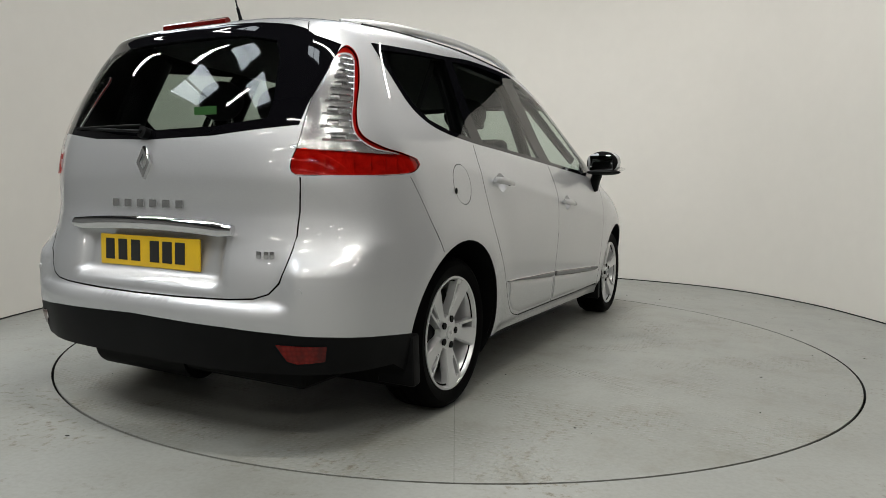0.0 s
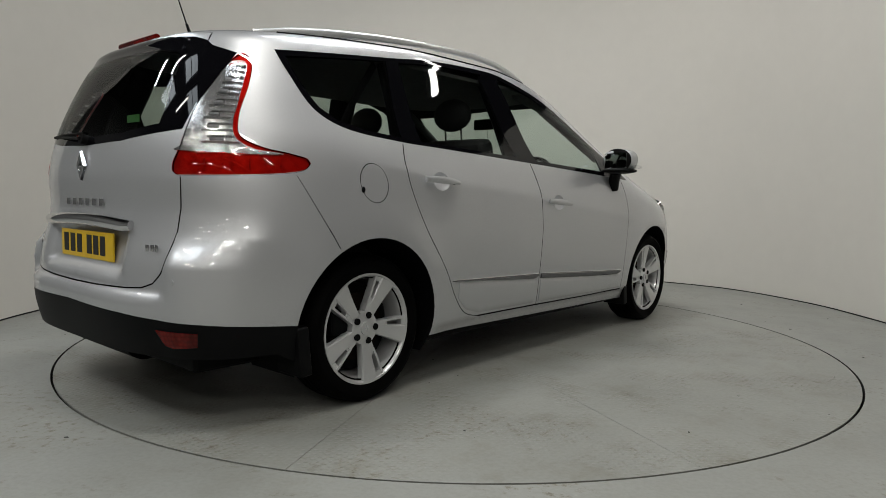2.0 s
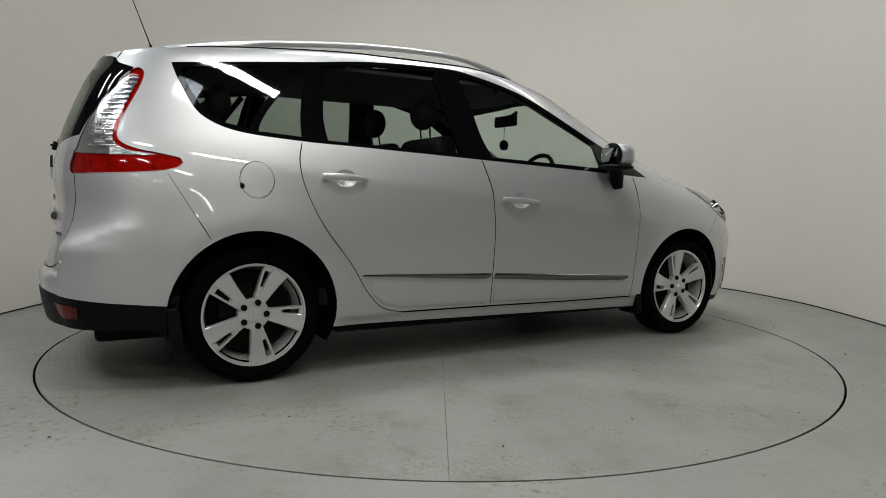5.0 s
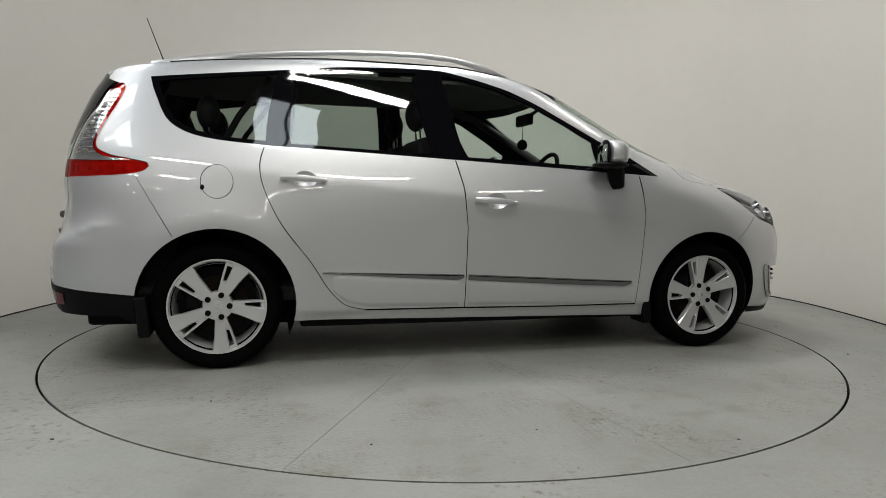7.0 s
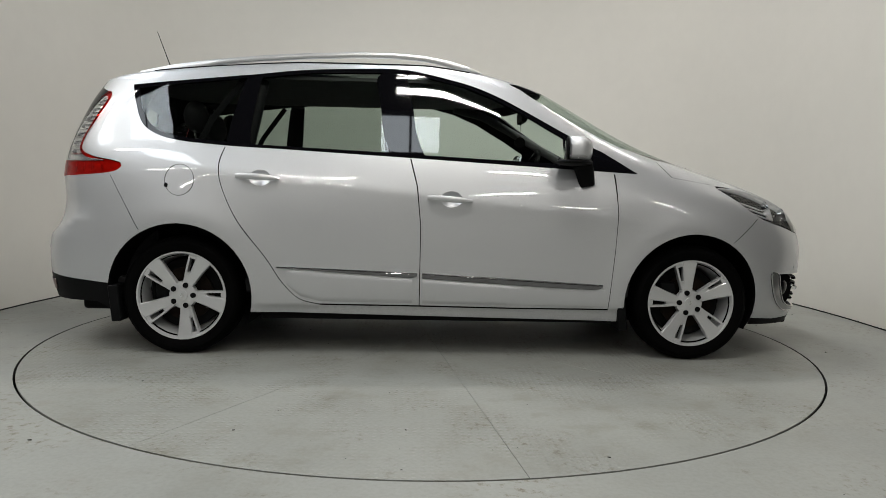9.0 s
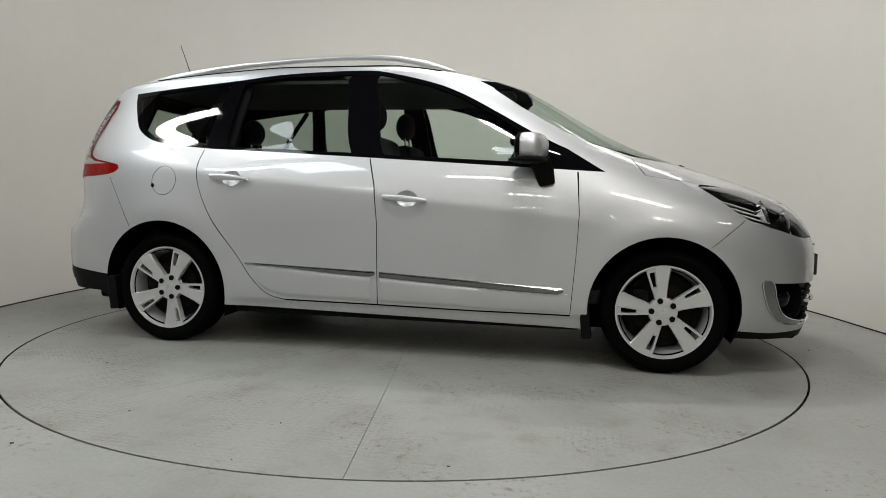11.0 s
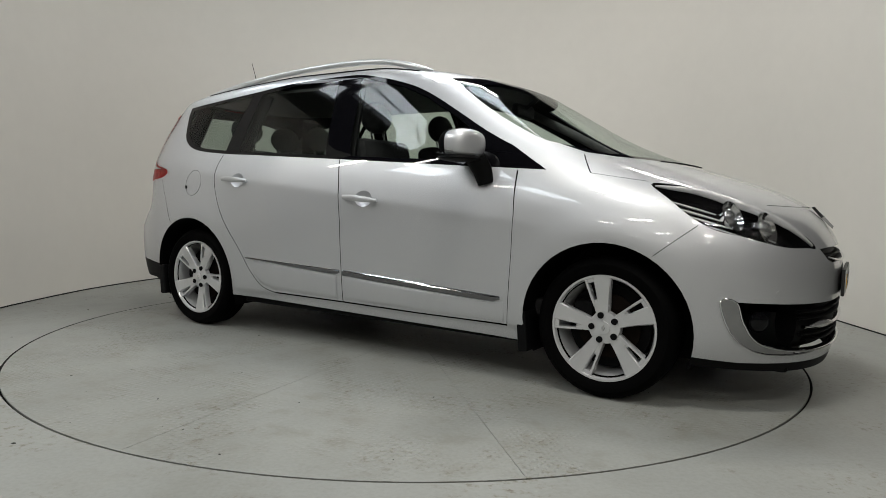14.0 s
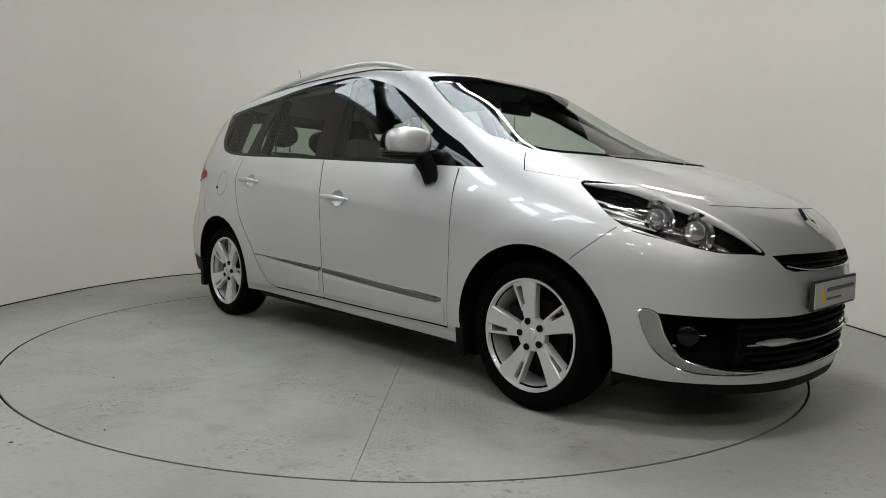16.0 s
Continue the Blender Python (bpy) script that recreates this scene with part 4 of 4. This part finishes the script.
def build_moulding(x0, x1, tops, depths, base_x, side, parent):
    n = 28
    xs = np.linspace(x0, x1, n)
    share = np.linspace(0, 1, n)
    top, deep = np.interp(share, (0, 1), tops), np.interp(share, np.linspace(0, 1, len(depths)), depths)
    deep = deep * np.clip((1 - share) * (x1 - x0) / .03, .3, 1) ** .5
    bm = bmesh.new()
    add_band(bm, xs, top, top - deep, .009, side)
    part("door_moulding", bm, SHADED_CHROME, parent, "chrome strip along the door, its face toned dark for what it mirrors")
    # Bright top line over a dark face: the strip's reflections put into colour.
    bm = bmesh.new()
    add_sweep(bm, [body_at(float(a), float(b), .005, side)[0] for a, b in zip(xs, top)], .004, .0028, n=6)
    part("moulding_bright_line", bm, CHROME, parent)
    # painted cladding from the strip to the door's lower edge
    bs = np.linspace(*base_x, n)
    btop = np.interp(bs, xs, top - deep) - .002
    low = np.interp(bs, [p[0] for p in DOOR_EDGE[5:]] + [1.27, 2.302], [p[1] + .012 for p in DOOR_EDGE[5:]] + [.292, .288])
    bm = bmesh.new()
    add_band(bm, bs, btop, np.minimum(low, btop - .01), .005, side)
    part("moulding_base", bm, PAINT, parent)


def build_rails():
    """Each rail in one sweep: a slim bar between two solid feet."""
    for side in (-1, 1):
        xs = np.concatenate([np.linspace(-.335, .14, 16), np.linspace(.2, 1.18, 14), np.linspace(1.22, 1.615, 14)])
        top = np.interp(xs, [-.335, -.15, .044, .34, .647, .9, 1.107, 1.28, 1.44, 1.55, 1.615], [1.552, 1.590, 1.620, 1.652, 1.674, 1.685, 1.686, 1.676, 1.648, 1.615, 1.588])
        roof = np.interp(xs, [-.335, 0, .5, 1.1, 1.5, 1.615], [1.522, 1.550, 1.580, 1.602, 1.594, 1.582])
        solid = np.clip(np.maximum((.10 - xs) / .10, (xs - 1.40) / .10), 0, 1)
        low = np.minimum((top - .034) * (1 - solid) + roof * solid, top - .006)
        bm = bmesh.new()
        pts = [(x, side * (.512 + .022 * math.sin(math.pi * (x + .335) / 1.95)), (a + c) / 2) for x, a, c in zip(xs, top, low)]
        add_sweep(bm, pts, [.006] + [.015] * (len(xs) - 4) + [.013, .010, .005], [(a - c) / 2 for a, c in zip(top, low)], n=14)
        part("roof_rail", bm, ALLOY, car, "satin silver roof rail")


def build_ditch_strips():
    """Thin black strip along each roof edge, drawing the dark line under the rail."""
    zs = np.linspace(1.614, 1.48, 120)
    for side in (-1, 1):
        pts = []
        for x in np.linspace(-.24, 1.54, 30):
            ys = [body_at(float(x), float(z), 0, 1)[0].y for z in zs[::6]]
            z = float(np.interp(.548, ys, zs[::6]))
            p, n = body_at(float(x), z, .001, side)
            pts.append(p)
        bm = bmesh.new()
        add_sweep(bm, pts, .007, .004, n=8)
        part("roof_strip", bm, BLACK_PLASTIC, car, "thin black strip along the roof edge")


def build_tail_lamp(side):
    lamp = skin_part("tail_lamp", {"tail_lamp"}, RED_PANE, "red and clear rear lamp cluster", side=side, offset=.006, shadow=False)
    skin_part("red_backing", {"tail_lamp"}, RED_BACK, "", side, -.006, lamp)
    skin_part("clear_lens", {"tail_lamp_clear"}, CLEAR_LENS, "", side, .007, lamp, False)
    skin_part("reflector", {"tail_lamp_clear"}, REFLECTOR, "", side, -.003, lamp)
    iz, oz = sorted((z, x) for x, z in LAMP_INNER), sorted((z, x) for x, z in LAMP_BOUND)
    for i, z in enumerate(np.linspace(1.066, 1.365, 14)):
        a, b = (float(np.interp(z, [q[0] for q in k], [q[1] for q in k])) for k in (iz, oz))
        bm = bmesh.new()
        add_sweep(bm, [body_at(a + (b - a) * k, float(z), .001, side)[0] for k in np.linspace(.26 + .12 * (i % 2), .97, 5)], .005, .0024, n=6)
        part("light_bar", bm, CHROME, lamp)
        if i % 2:
            continue
        bm = bmesh.new()
        add_sweep(bm, [body_at(a + (b - a) * k, float(z) + .011, -.001, side)[0] for k in np.linspace(.40, .64, 3)], .004, .0075, n=4)
        part("light_cell", bm, LAMP_GREY, lamp)
    # ribs behind the red band
    for x, w, z, h in ((-.66, .004, .985, .026), (-.585, .004, .988, .027), (-.53, .004, .99, .027), (-.475, .004, .993, .024), (-.42, .004, .996, .02)):
        bm = bmesh.new()
        add_sweep(bm, [body_at(x + w * k, z, -.002, side)[0] for k in (-.5, 0, .5)], .004, h, n=6)
        part("lamp_rib", bm, RED_BACK, lamp)


def build_headlamp(side):
    lens = skin_part("headlamp", {"headlamp"}, CLEAR_LENS, "clear headlamp with black housing", side=side, offset=.004, shadow=False)
    skin_part("housing", {"headlamp"}, LAMP_BLACK, "", side, -.07, lens)
    u, z = np.array([q[0] for q in HEADLAMP]) / SPAN, np.array([q[1] for q in HEADLAMP])
    p, q = on_body(u, z), normal_at(u, z)
    k, flip = len(p), np.array([1, side, 1])
    ring = np.concatenate([p * flip, (p - q * .08) * flip])
    mesh_object("housing_wall", ring, [(i, (i + 1) % k, k + (i + 1) % k, k + i) for i in range(k)], LAMP_BLACK, lens)
    for x, z, rad in ((3.245, .838, .052), (3.375, .788, .056)):
        p, n = body_at(x, z, -.030, side)
        aim = (n + Vector((1.0, 0, 0))).normalized()
        turn = aim.to_track_quat("Z", "Y").to_matrix().to_4x4()
        bm = bmesh.new()
        add_ball(bm, p, (rad * .8, rad * .8, rad * .6), turn)
        bulb = part("projector", bm, CLEAR_DOME, lens)
        bm = bmesh.new()
        bmesh.ops.create_cone(bm, cap_ends=False, segments=32, radius1=rad * .8, radius2=rad * 1.3, depth=.045, matrix=Matrix.Translation(p) @ turn)
        part("bezel", bm, CHROME, bulb)
    edge = rounded([S(2.93, .952), S(3.07, .943), S(3.20, .905), F(.60, .855), F(.54, .79), F(.475, .712)], .03, False)
    n = len(edge)
    thick = np.interp(np.linspace(0, 1, n), (0, .15, .45, .75, 1), (.004, .011, .020, .015, .005))
    bm = bmesh.new()
    at = on_body(np.array([u / SPAN for u, _ in edge]), np.array([z - h for (_, z), h in zip(edge, thick)]))
    add_sweep(bm, [(p[0] - .006, side * (p[1] - .006), p[2]) for p in at], .008, list(thick))
    part("light_strip", bm, LIGHT_GUIDE, lens)
    for k in range(4):
        bm = bmesh.new()
        line = [body_at(2.985 + .034 * k + .042 * i, .902 - .030 * k - .012 * i, -.018, side)[0] for i in range(6)]
        add_sweep(bm, line, .012, [.002, .004, .005, .005, .004, .002])
        part("fin", bm, LIGHT_GUIDE, lens)


def quad_plate(bm, y0, y1, z0, z1, x, depth, bevel=.003):
    add_box(bm, (x, (y0 + y1) / 2, (z0 + z1) / 2), (depth, abs(y1 - y0), z1 - z0), bevel)


def build_rear_details():
    bm = bmesh.new()
    n = 15
    pts = [end_at(y, .764 - .012 * abs(y / .41) ** 2, False, .010)[0] for y in np.linspace(-.41, .41, n)]
    add_sweep(bm, pts, [.016] * n, [.019] + [.024] * (n - 2) + [.019])
    part("tailgate_bar", bm, CHROME, car, "wide chrome bar above the rear plate")
    x = -.796
    bm = bmesh.new()
    quad_plate(bm, -.26, .26, .602, .716, x, .008)
    plate = part("number_plate", bm, YELLOW, car, "yellow rear number plate with dark characters")
    for c in (-.205, -.135, -.065, .035, .10, .165):
        bm = bmesh.new()
        quad_plate(bm, -(c - .024), -(c + .024), .622, .70, x - .0045, .002, 0)
        part("plate_mark", bm, INK, plate)
    bm = bmesh.new()
    quad_plate(bm, -.20, .20, .588, .60, x + .004, .006)
    part("plate_holder", bm, INK, plate)
    b, nn = end_at(0.0, .982, False, .004)
    bm = bmesh.new()
    outer = [(0, .062), (.037, 0), (0, -.062), (-.037, 0)]
    ring = lambda k, d: [bm.verts.new((b.x - d, u * k, b.z + v * k)) for u, v in outer]
    r0, r1, r2, r3 = ring(1.0, 0), ring(.92, .012), ring(.5, .012), ring(.42, 0)
    for a, c in ((r0, r1), (r1, r2), (r2, r3)):
        for i in range(4):
            bm.faces.new((a[i], a[(i + 1) % 4], c[(i + 1) % 4], c[i]))
    part("diamond_badge", bm, CHROME, car, "plain chrome diamond emblem")
    for c in np.linspace(-.165, .165, 6):
        bm = bmesh.new()
        p, _ = end_at(float(-c), .836, False, .004)
        quad_plate(bm, p.y - .017, p.y + .017, .822, .850, p.x, .006, .001)
        part("tailgate_mark", bm, CHROME, car, "small chrome mark on the tailgate")
    for c in (.515, .54, .56):
        bm = bmesh.new()
        p, _ = end_at(-c, .676, False, .004)
        quad_plate(bm, p.y - .009, p.y + .009, .664, .688, p.x, .005, .001)
        part("trim_mark", bm, CHROME, car, "small chrome mark low on the tailgate")
    bm = bmesh.new()
    pts = [end_at(y, 1.520, False, .001)[0] for y in np.linspace(-.165, .165, 11)]
    add_sweep(bm, pts, .016, .017)
    part("brake_lamp", bm, RED_LENS, car, "high-mounted red brake lamp")
    for side in (-1, 1):
        skin_part("reflector", {"bumper_reflector"}, RED_LENS, "red bumper reflector", side, .004)
        for y, z in ((.675, .561),):
            p, nn = end_at(side * y, z, False)
            bm = bmesh.new()
            add_rod(bm, p - nn * .004, p + nn * .0015, .0125, n=20)
            part("parking_sensor", bm, PAINT, car)
    # wiper
    bm = bmesh.new()
    h, nn = end_at(0.02, 1.088, False, .016)
    add_rod(bm, h - nn * .03, h + nn * .008, .022, n=18)
    line = [h + nn * .012, Vector((h.x + .004, .2, 1.105)), Vector((h.x + .05, .40, 1.118))]
    add_sweep(bm, line, .008, .006)
    add_sweep(bm, [end_at(y, 1.118, False, .006)[0] for y in (.05, .2, .35, .46)], .005, .006)
    part("rear_wiper", bm, BLACK_PLASTIC, car)
    for side in (-1, 1):
        for x, w, z0, z1 in ((-.345, .055, .175, .372), (2.38, .05, .16, .355)):
            bm = bmesh.new()
            add_box(bm, (x, side * .80, (z0 + z1) / 2), (w, .16, z1 - z0), .012, Matrix.Rotation(radians(-6), 4, "Y"))
            part("mud_flap", bm, DARK_TRIM, car)
    # fuel flap catch
    p, n = body_at(-.062, .905, .002)
    bm = bmesh.new()
    add_ball(bm, p, (.010, .004, .013))
    part("flap_catch", bm, BLACK_PLASTIC, car)
    # aerial
    bm = bmesh.new()
    add_rod(bm, (-.315, 0, 1.575), (-.325, 0, 1.60), .022, .012, 16)
    add_rod(bm, (-.322, 0, 1.59), (-.345, 0, 1.645), .008, .006)
    add_rod(bm, (-.345, 0, 1.645), (-.435, 0, 1.888), .0032, .002, 8)
    part("aerial", bm, BLACK_PLASTIC, car)


def build_front_details():
    bm = bmesh.new()  # dark back of intake and grille
    for z, y in ((.365, .56), (.665, .40)):
        n = 13
        hh = .105 if z < .5 else .034
        pts = [end_at(q, z, True, -.07)[0] for q in np.linspace(-y, y, n)]
        add_sweep(bm, pts, .05, hh)
    part("intake_back", bm, BLACK_PLASTIC, car)
    for z, y, hgt in ((.43, .57, .007), (.40, .57, .007), (.33, .54, .007), (.30, .5, .007), (.665, .39, .006), (.645, .36, .005)):
        bm = bmesh.new()
        add_sweep(bm, [end_at(q, z, True, -.018)[0] for q in np.linspace(-y, y, 15)], .014, hgt)
        part("grille_slat", bm, BLACK_PLASTIC, car)
    bm = bmesh.new()
    add_sweep(bm, [end_at(q, .362 + .008 * abs(q), True, -.004)[0] for q in np.linspace(-.54, .54, 17)], .012, .0075)
    part("grille_bar", bm, CHROME, car, "chrome bar across the lower grille")
    bm = bmesh.new()
    add_sweep(bm, [end_at(q, .258 + .006 * abs(q), True, .004)[0] for q in np.linspace(-.56, .56, 21)], .006, .0055)
    part("intake_trim", bm, CHROME, car, "thin chrome line under the lower grille")
    for side in (-1, 1):
        bm = bmesh.new()
        pts = [end_at(side * q, .37, True, .002)[0] for q in np.linspace(.30, .50, 8)]
        add_sweep(bm, pts, .010, [.004, .010, .014, .015, .015, .014, .010, .004])
        lamp = part("daytime_lamp", bm, REFLECTOR, car)
        bm = bmesh.new()
        p, n = body_at(3.385, .385, -.03, side)
        add_ball(bm, p, (.045, .045, .02), n.to_track_quat("Z", "Y").to_matrix().to_4x4())
        part("fog_lamp", bm, BLACK_GLOSS, car)
        p, n = body_at(3.435, .512, 0, side)
        bm = bmesh.new()
        add_rod(bm, p - n * .004, p + n * .0015, .0125, n=20)
        part("parking_sensor", bm, PAINT, car)
    skin_part("bumper_grille_edge", {"grille"}, BLACK_PLASTIC, "dark slot grille", offset=-.03)
    bm = bmesh.new()
    add_sweep(bm, [end_at(q, .632 + .02 * abs(q / .36) ** 3, True, .003)[0] for q in np.linspace(-.38, .38, 15)], .007, .005)
    part("grille_edge", bm, CHROME, car)
    bm = bmesh.new()
    quad_plate(bm, -.262, .262, .477, .596, 3.648, .014, .004)
    plate = part("front_plate", bm, INK, car, "dark-framed grey dealer plate on the front bumper")
    bm = bmesh.new()
    quad_plate(bm, -.252, .252, .487, .586, 3.6565, .004, 0)
    part("plate_face", bm, PLATE_WHITE, plate)
    bm = bmesh.new()
    add_prism(bm, [(-.185, .505), (-.155, .505), (-.143, .525), (-.165, .572), (-.195, .53)], lambda u, v: (3.658, u, v), lambda u, v: (3.6605, u, v))
    part("plate_emblem", bm, PLATE_GOLD, plate)
    for y1, z0, z1 in ((.22, .546, .561), (.06, .512, .521)):
        bm = bmesh.new()
        quad_plate(bm, -.12, y1, z0, z1, 3.659, .002, 0)
        part("plate_mark", bm, STEEL, plate)
    b, nn = end_at(0.0, .815, True, .002)
    bm = bmesh.new()
    tilt = Matrix.Translation(b) @ nn.to_track_quat("X", "Z").to_matrix().to_4x4()
    outer = [(0, .068), (.041, 0), (0, -.068), (-.041, 0)]
    ring = lambda k, d: [bm.verts.new(tilt @ Vector((d, u * k, v * k))) for u, v in outer]
    r0, r1, r2, r3 = ring(1.0, 0), ring(.92, .013), ring(.5, .013), ring(.42, 0)
    for a, c in ((r0, r1), (r1, r2), (r2, r3)):
        for i in range(4):
            bm.faces.new((a[i], a[(i + 1) % 4], c[(i + 1) % 4], c[i]))
    part("diamond_badge", bm, CHROME, car, "plain chrome diamond emblem")
    for y0, y1 in ((-.42, .05), (.50, .08)):
        bm = bmesh.new()
        pts = [end_at(float(y), 1.064 + .014 * abs(y), True, .001)[0] for y in np.linspace(y0, y1, 9)]
        add_sweep(bm, pts, .004, .004)
        part("front_wiper", bm, BLACK_PLASTIC, car)


def build_seat(x, y, width, back_h, label):
    seat = None
    bm = bmesh.new()
    add_box(bm, (x, y, .60), (.50, width, .16), .05)
    seat = part("seat", bm, FABRIC, car, label)
    bm = bmesh.new()
    add_box(bm, (x - .27, y, .60 + back_h / 2), (.14, width, back_h), .06, Matrix.Rotation(radians(-12), 4, "Y"))
    part("backrest", bm, FABRIC, seat)
    bm = bmesh.new()
    top = .60 + back_h
    for d in (-.06, .06):
        add_rod(bm, (x - .33, y + d, top - .04), (x - .345, y + d, top + .08), .006)
    part("headrest_posts", bm, CHROME, seat)
    bm = bmesh.new()
    add_ball(bm, (x - .35, y, top + .135), (.062, .135, .095))
    part("headrest", bm, FABRIC, seat)


def build_cabin():
    for y in (-.37, .37):
        build_seat(1.45, y, .5, .62, "charcoal fabric front seat with headrest")
        build_seat(.28, y, .44, .58, "charcoal fabric rear seat with headrest")
    build_seat(.28, 0, .30, .54, "narrow charcoal fabric middle rear seat")
    bm = bmesh.new()
    add_box(bm, (1.0, 0, .36), (3.1, 1.5, .08), .02)
    add_box(bm, (-.45, 0, .62), (.5, 1.3, .5), .03)
    part("cabin_floor", bm, FABRIC, car)
    bm = bmesh.new()
    add_box(bm, (2.28, 0, .92), (.55, 1.46, .22), .08)
    add_box(bm, (2.12, -.37, 1.03), (.25, .42, .07), .03)
    add_box(bm, (2.62, 0, 1.00), (.45, 1.25, .06), .02)
    part("dashboard", bm, DARK_TRIM, car)
    bm = bmesh.new()
    c, n = Vector((1.90, -.37, .985)), 32
    turn = Matrix.Translation(c) @ Matrix.Rotation(radians(-65), 4, "Y")
    ringp = [turn @ Vector((.185 * math.cos(a), .185 * math.sin(a), 0)) for a in np.linspace(0, 2 * math.pi, n + 1)]
    add_sweep(bm, ringp, .014, .014, (.4, .1, .9), 8)
    add_ball(bm, c, (.05, .07, .05))
    for a in (0, math.pi, -math.pi / 2):
        add_rod(bm, c, turn @ Vector((.18 * math.sin(a), .18 * math.cos(a), 0)), .016)
    part("steering_wheel", bm, BLACK_PLASTIC, car)
    bm = bmesh.new()
    add_box(bm, (1.93, 0, 1.40), (.04, .24, .075), .015)
    add_rod(bm, (1.95, 0, 1.42), (2.02, 0, 1.47), .012)
    mirror = part("rear_view_mirror", bm, BLACK_PLASTIC, car)
    bm = bmesh.new()
    add_rod(bm, (1.92, 0, 1.37), (1.92, 0, 1.27), .002, n=6)
    add_rod(bm, (1.92, -.004, 1.235), (1.92, .004, 1.235), .036, n=24)
    part("air_freshener", bm, BLACK_PLASTIC, mirror, "round black air freshener on a cord")
    bm = bmesh.new()
    ring = on_body(np.linspace(0, 1, 61), np.full(61, 1.535))
    loop = [(p[0] * .97 + .03, -p[1] * .95) for p in ring] + [(p[0] * .97 + .03, p[1] * .95) for p in ring[-2:0:-1]]
    add_prism(bm, loop, lambda u, v: (u, v, 1.512), lambda u, v: (u, v, 1.530))
    part("headliner", bm, HEADLINER, car)
    for side in (-1, 1):
        bm = bmesh.new()
        add_sweep(bm, [(2.30, side * .66, 1.16), (2.02, side * .60, 1.31), (1.72, side * .55, 1.46), (1.5, side * .53, 1.51)], .025, .03)
        part("pillar_trim", bm, HEADLINER, car)
        bm = bmesh.new()
        add_sweep(bm, [(1.20, side * .76, 1.0), (1.16, side * .66, 1.3), (1.13, side * .575, 1.51)], .03, .05, (1, 0, 0))
        add_sweep(bm, [(.30, side * .75, 1.05), (.335, side * .66, 1.3), (.36, side * .57, 1.5)], .03, .05, (1, 0, 0))
        add_sweep(bm, [(-.42, side * .64, 1.05), (-.38, side * .58, 1.25), (-.30, side * .52, 1.48)], .05, .07, (1, 0, 0))
        part("pillar_trim", bm, DARK_TRIM, car)
        bm = bmesh.new()
        add_sweep(bm, [(.26, side * .60, 1.49), (.10, side * .62, 1.28), (-.05, side * .62, 1.0)], .004, .02, (1, 0, 0), 6)
        part("seat_belt", bm, BLACK_PLASTIC, car)
    bm = bmesh.new()
    quad_plate(bm, -.20, -.09, 1.165, 1.195, -.66, .002, 0)
    part("window_sticker", bm, STICKER, car, "faded green sticker in the rear window")


build_shell()
arch_liners()
for wx in (0.0, 2.765):
    for side in (-1, 1):
        build_wheel(wx, side)
for side in (-1, 1):
    build_mirror(side)
    build_tail_lamp(side)
    build_headlamp(side)
    doors = [o for o in car.children if o.name.startswith(("front_door", "rear_door"))]
    fd = [o for o in doors if o.name.startswith("front_door") and o.data.vertices[0].co.y * side > 0][0]
    rd = [o for o in doors if o.name.startswith("rear_door") and o.data.vertices[0].co.y * side > 0][0]
    build_handle(.305, .53, .958, .946, side, rd, 0)
    build_handle(1.31, 1.545, .866, .85, side, fd, 1)
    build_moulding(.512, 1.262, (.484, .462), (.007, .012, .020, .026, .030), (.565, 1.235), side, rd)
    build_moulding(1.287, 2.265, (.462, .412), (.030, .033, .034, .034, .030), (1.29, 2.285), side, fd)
build_rails()
build_ditch_strips()
build_rear_details()
build_front_details()
build_cabin()

def motions():
    """Turntable and car turn together about the turntable's axis."""
    steps = [i * .25 for i in range(65)]
    walk(turntable, [(t, pose(0, 0, 0, 0, 0, SPIN_START + SPIN_RATE * t)) for t in steps])
    walk(car, [(t, pose(0, 0, 0, 0, 0, SPIN_START + SPIN_RATE * t) @ pose(-AXIS[0], -AXIS[1], 0)) for t in steps])


motions()
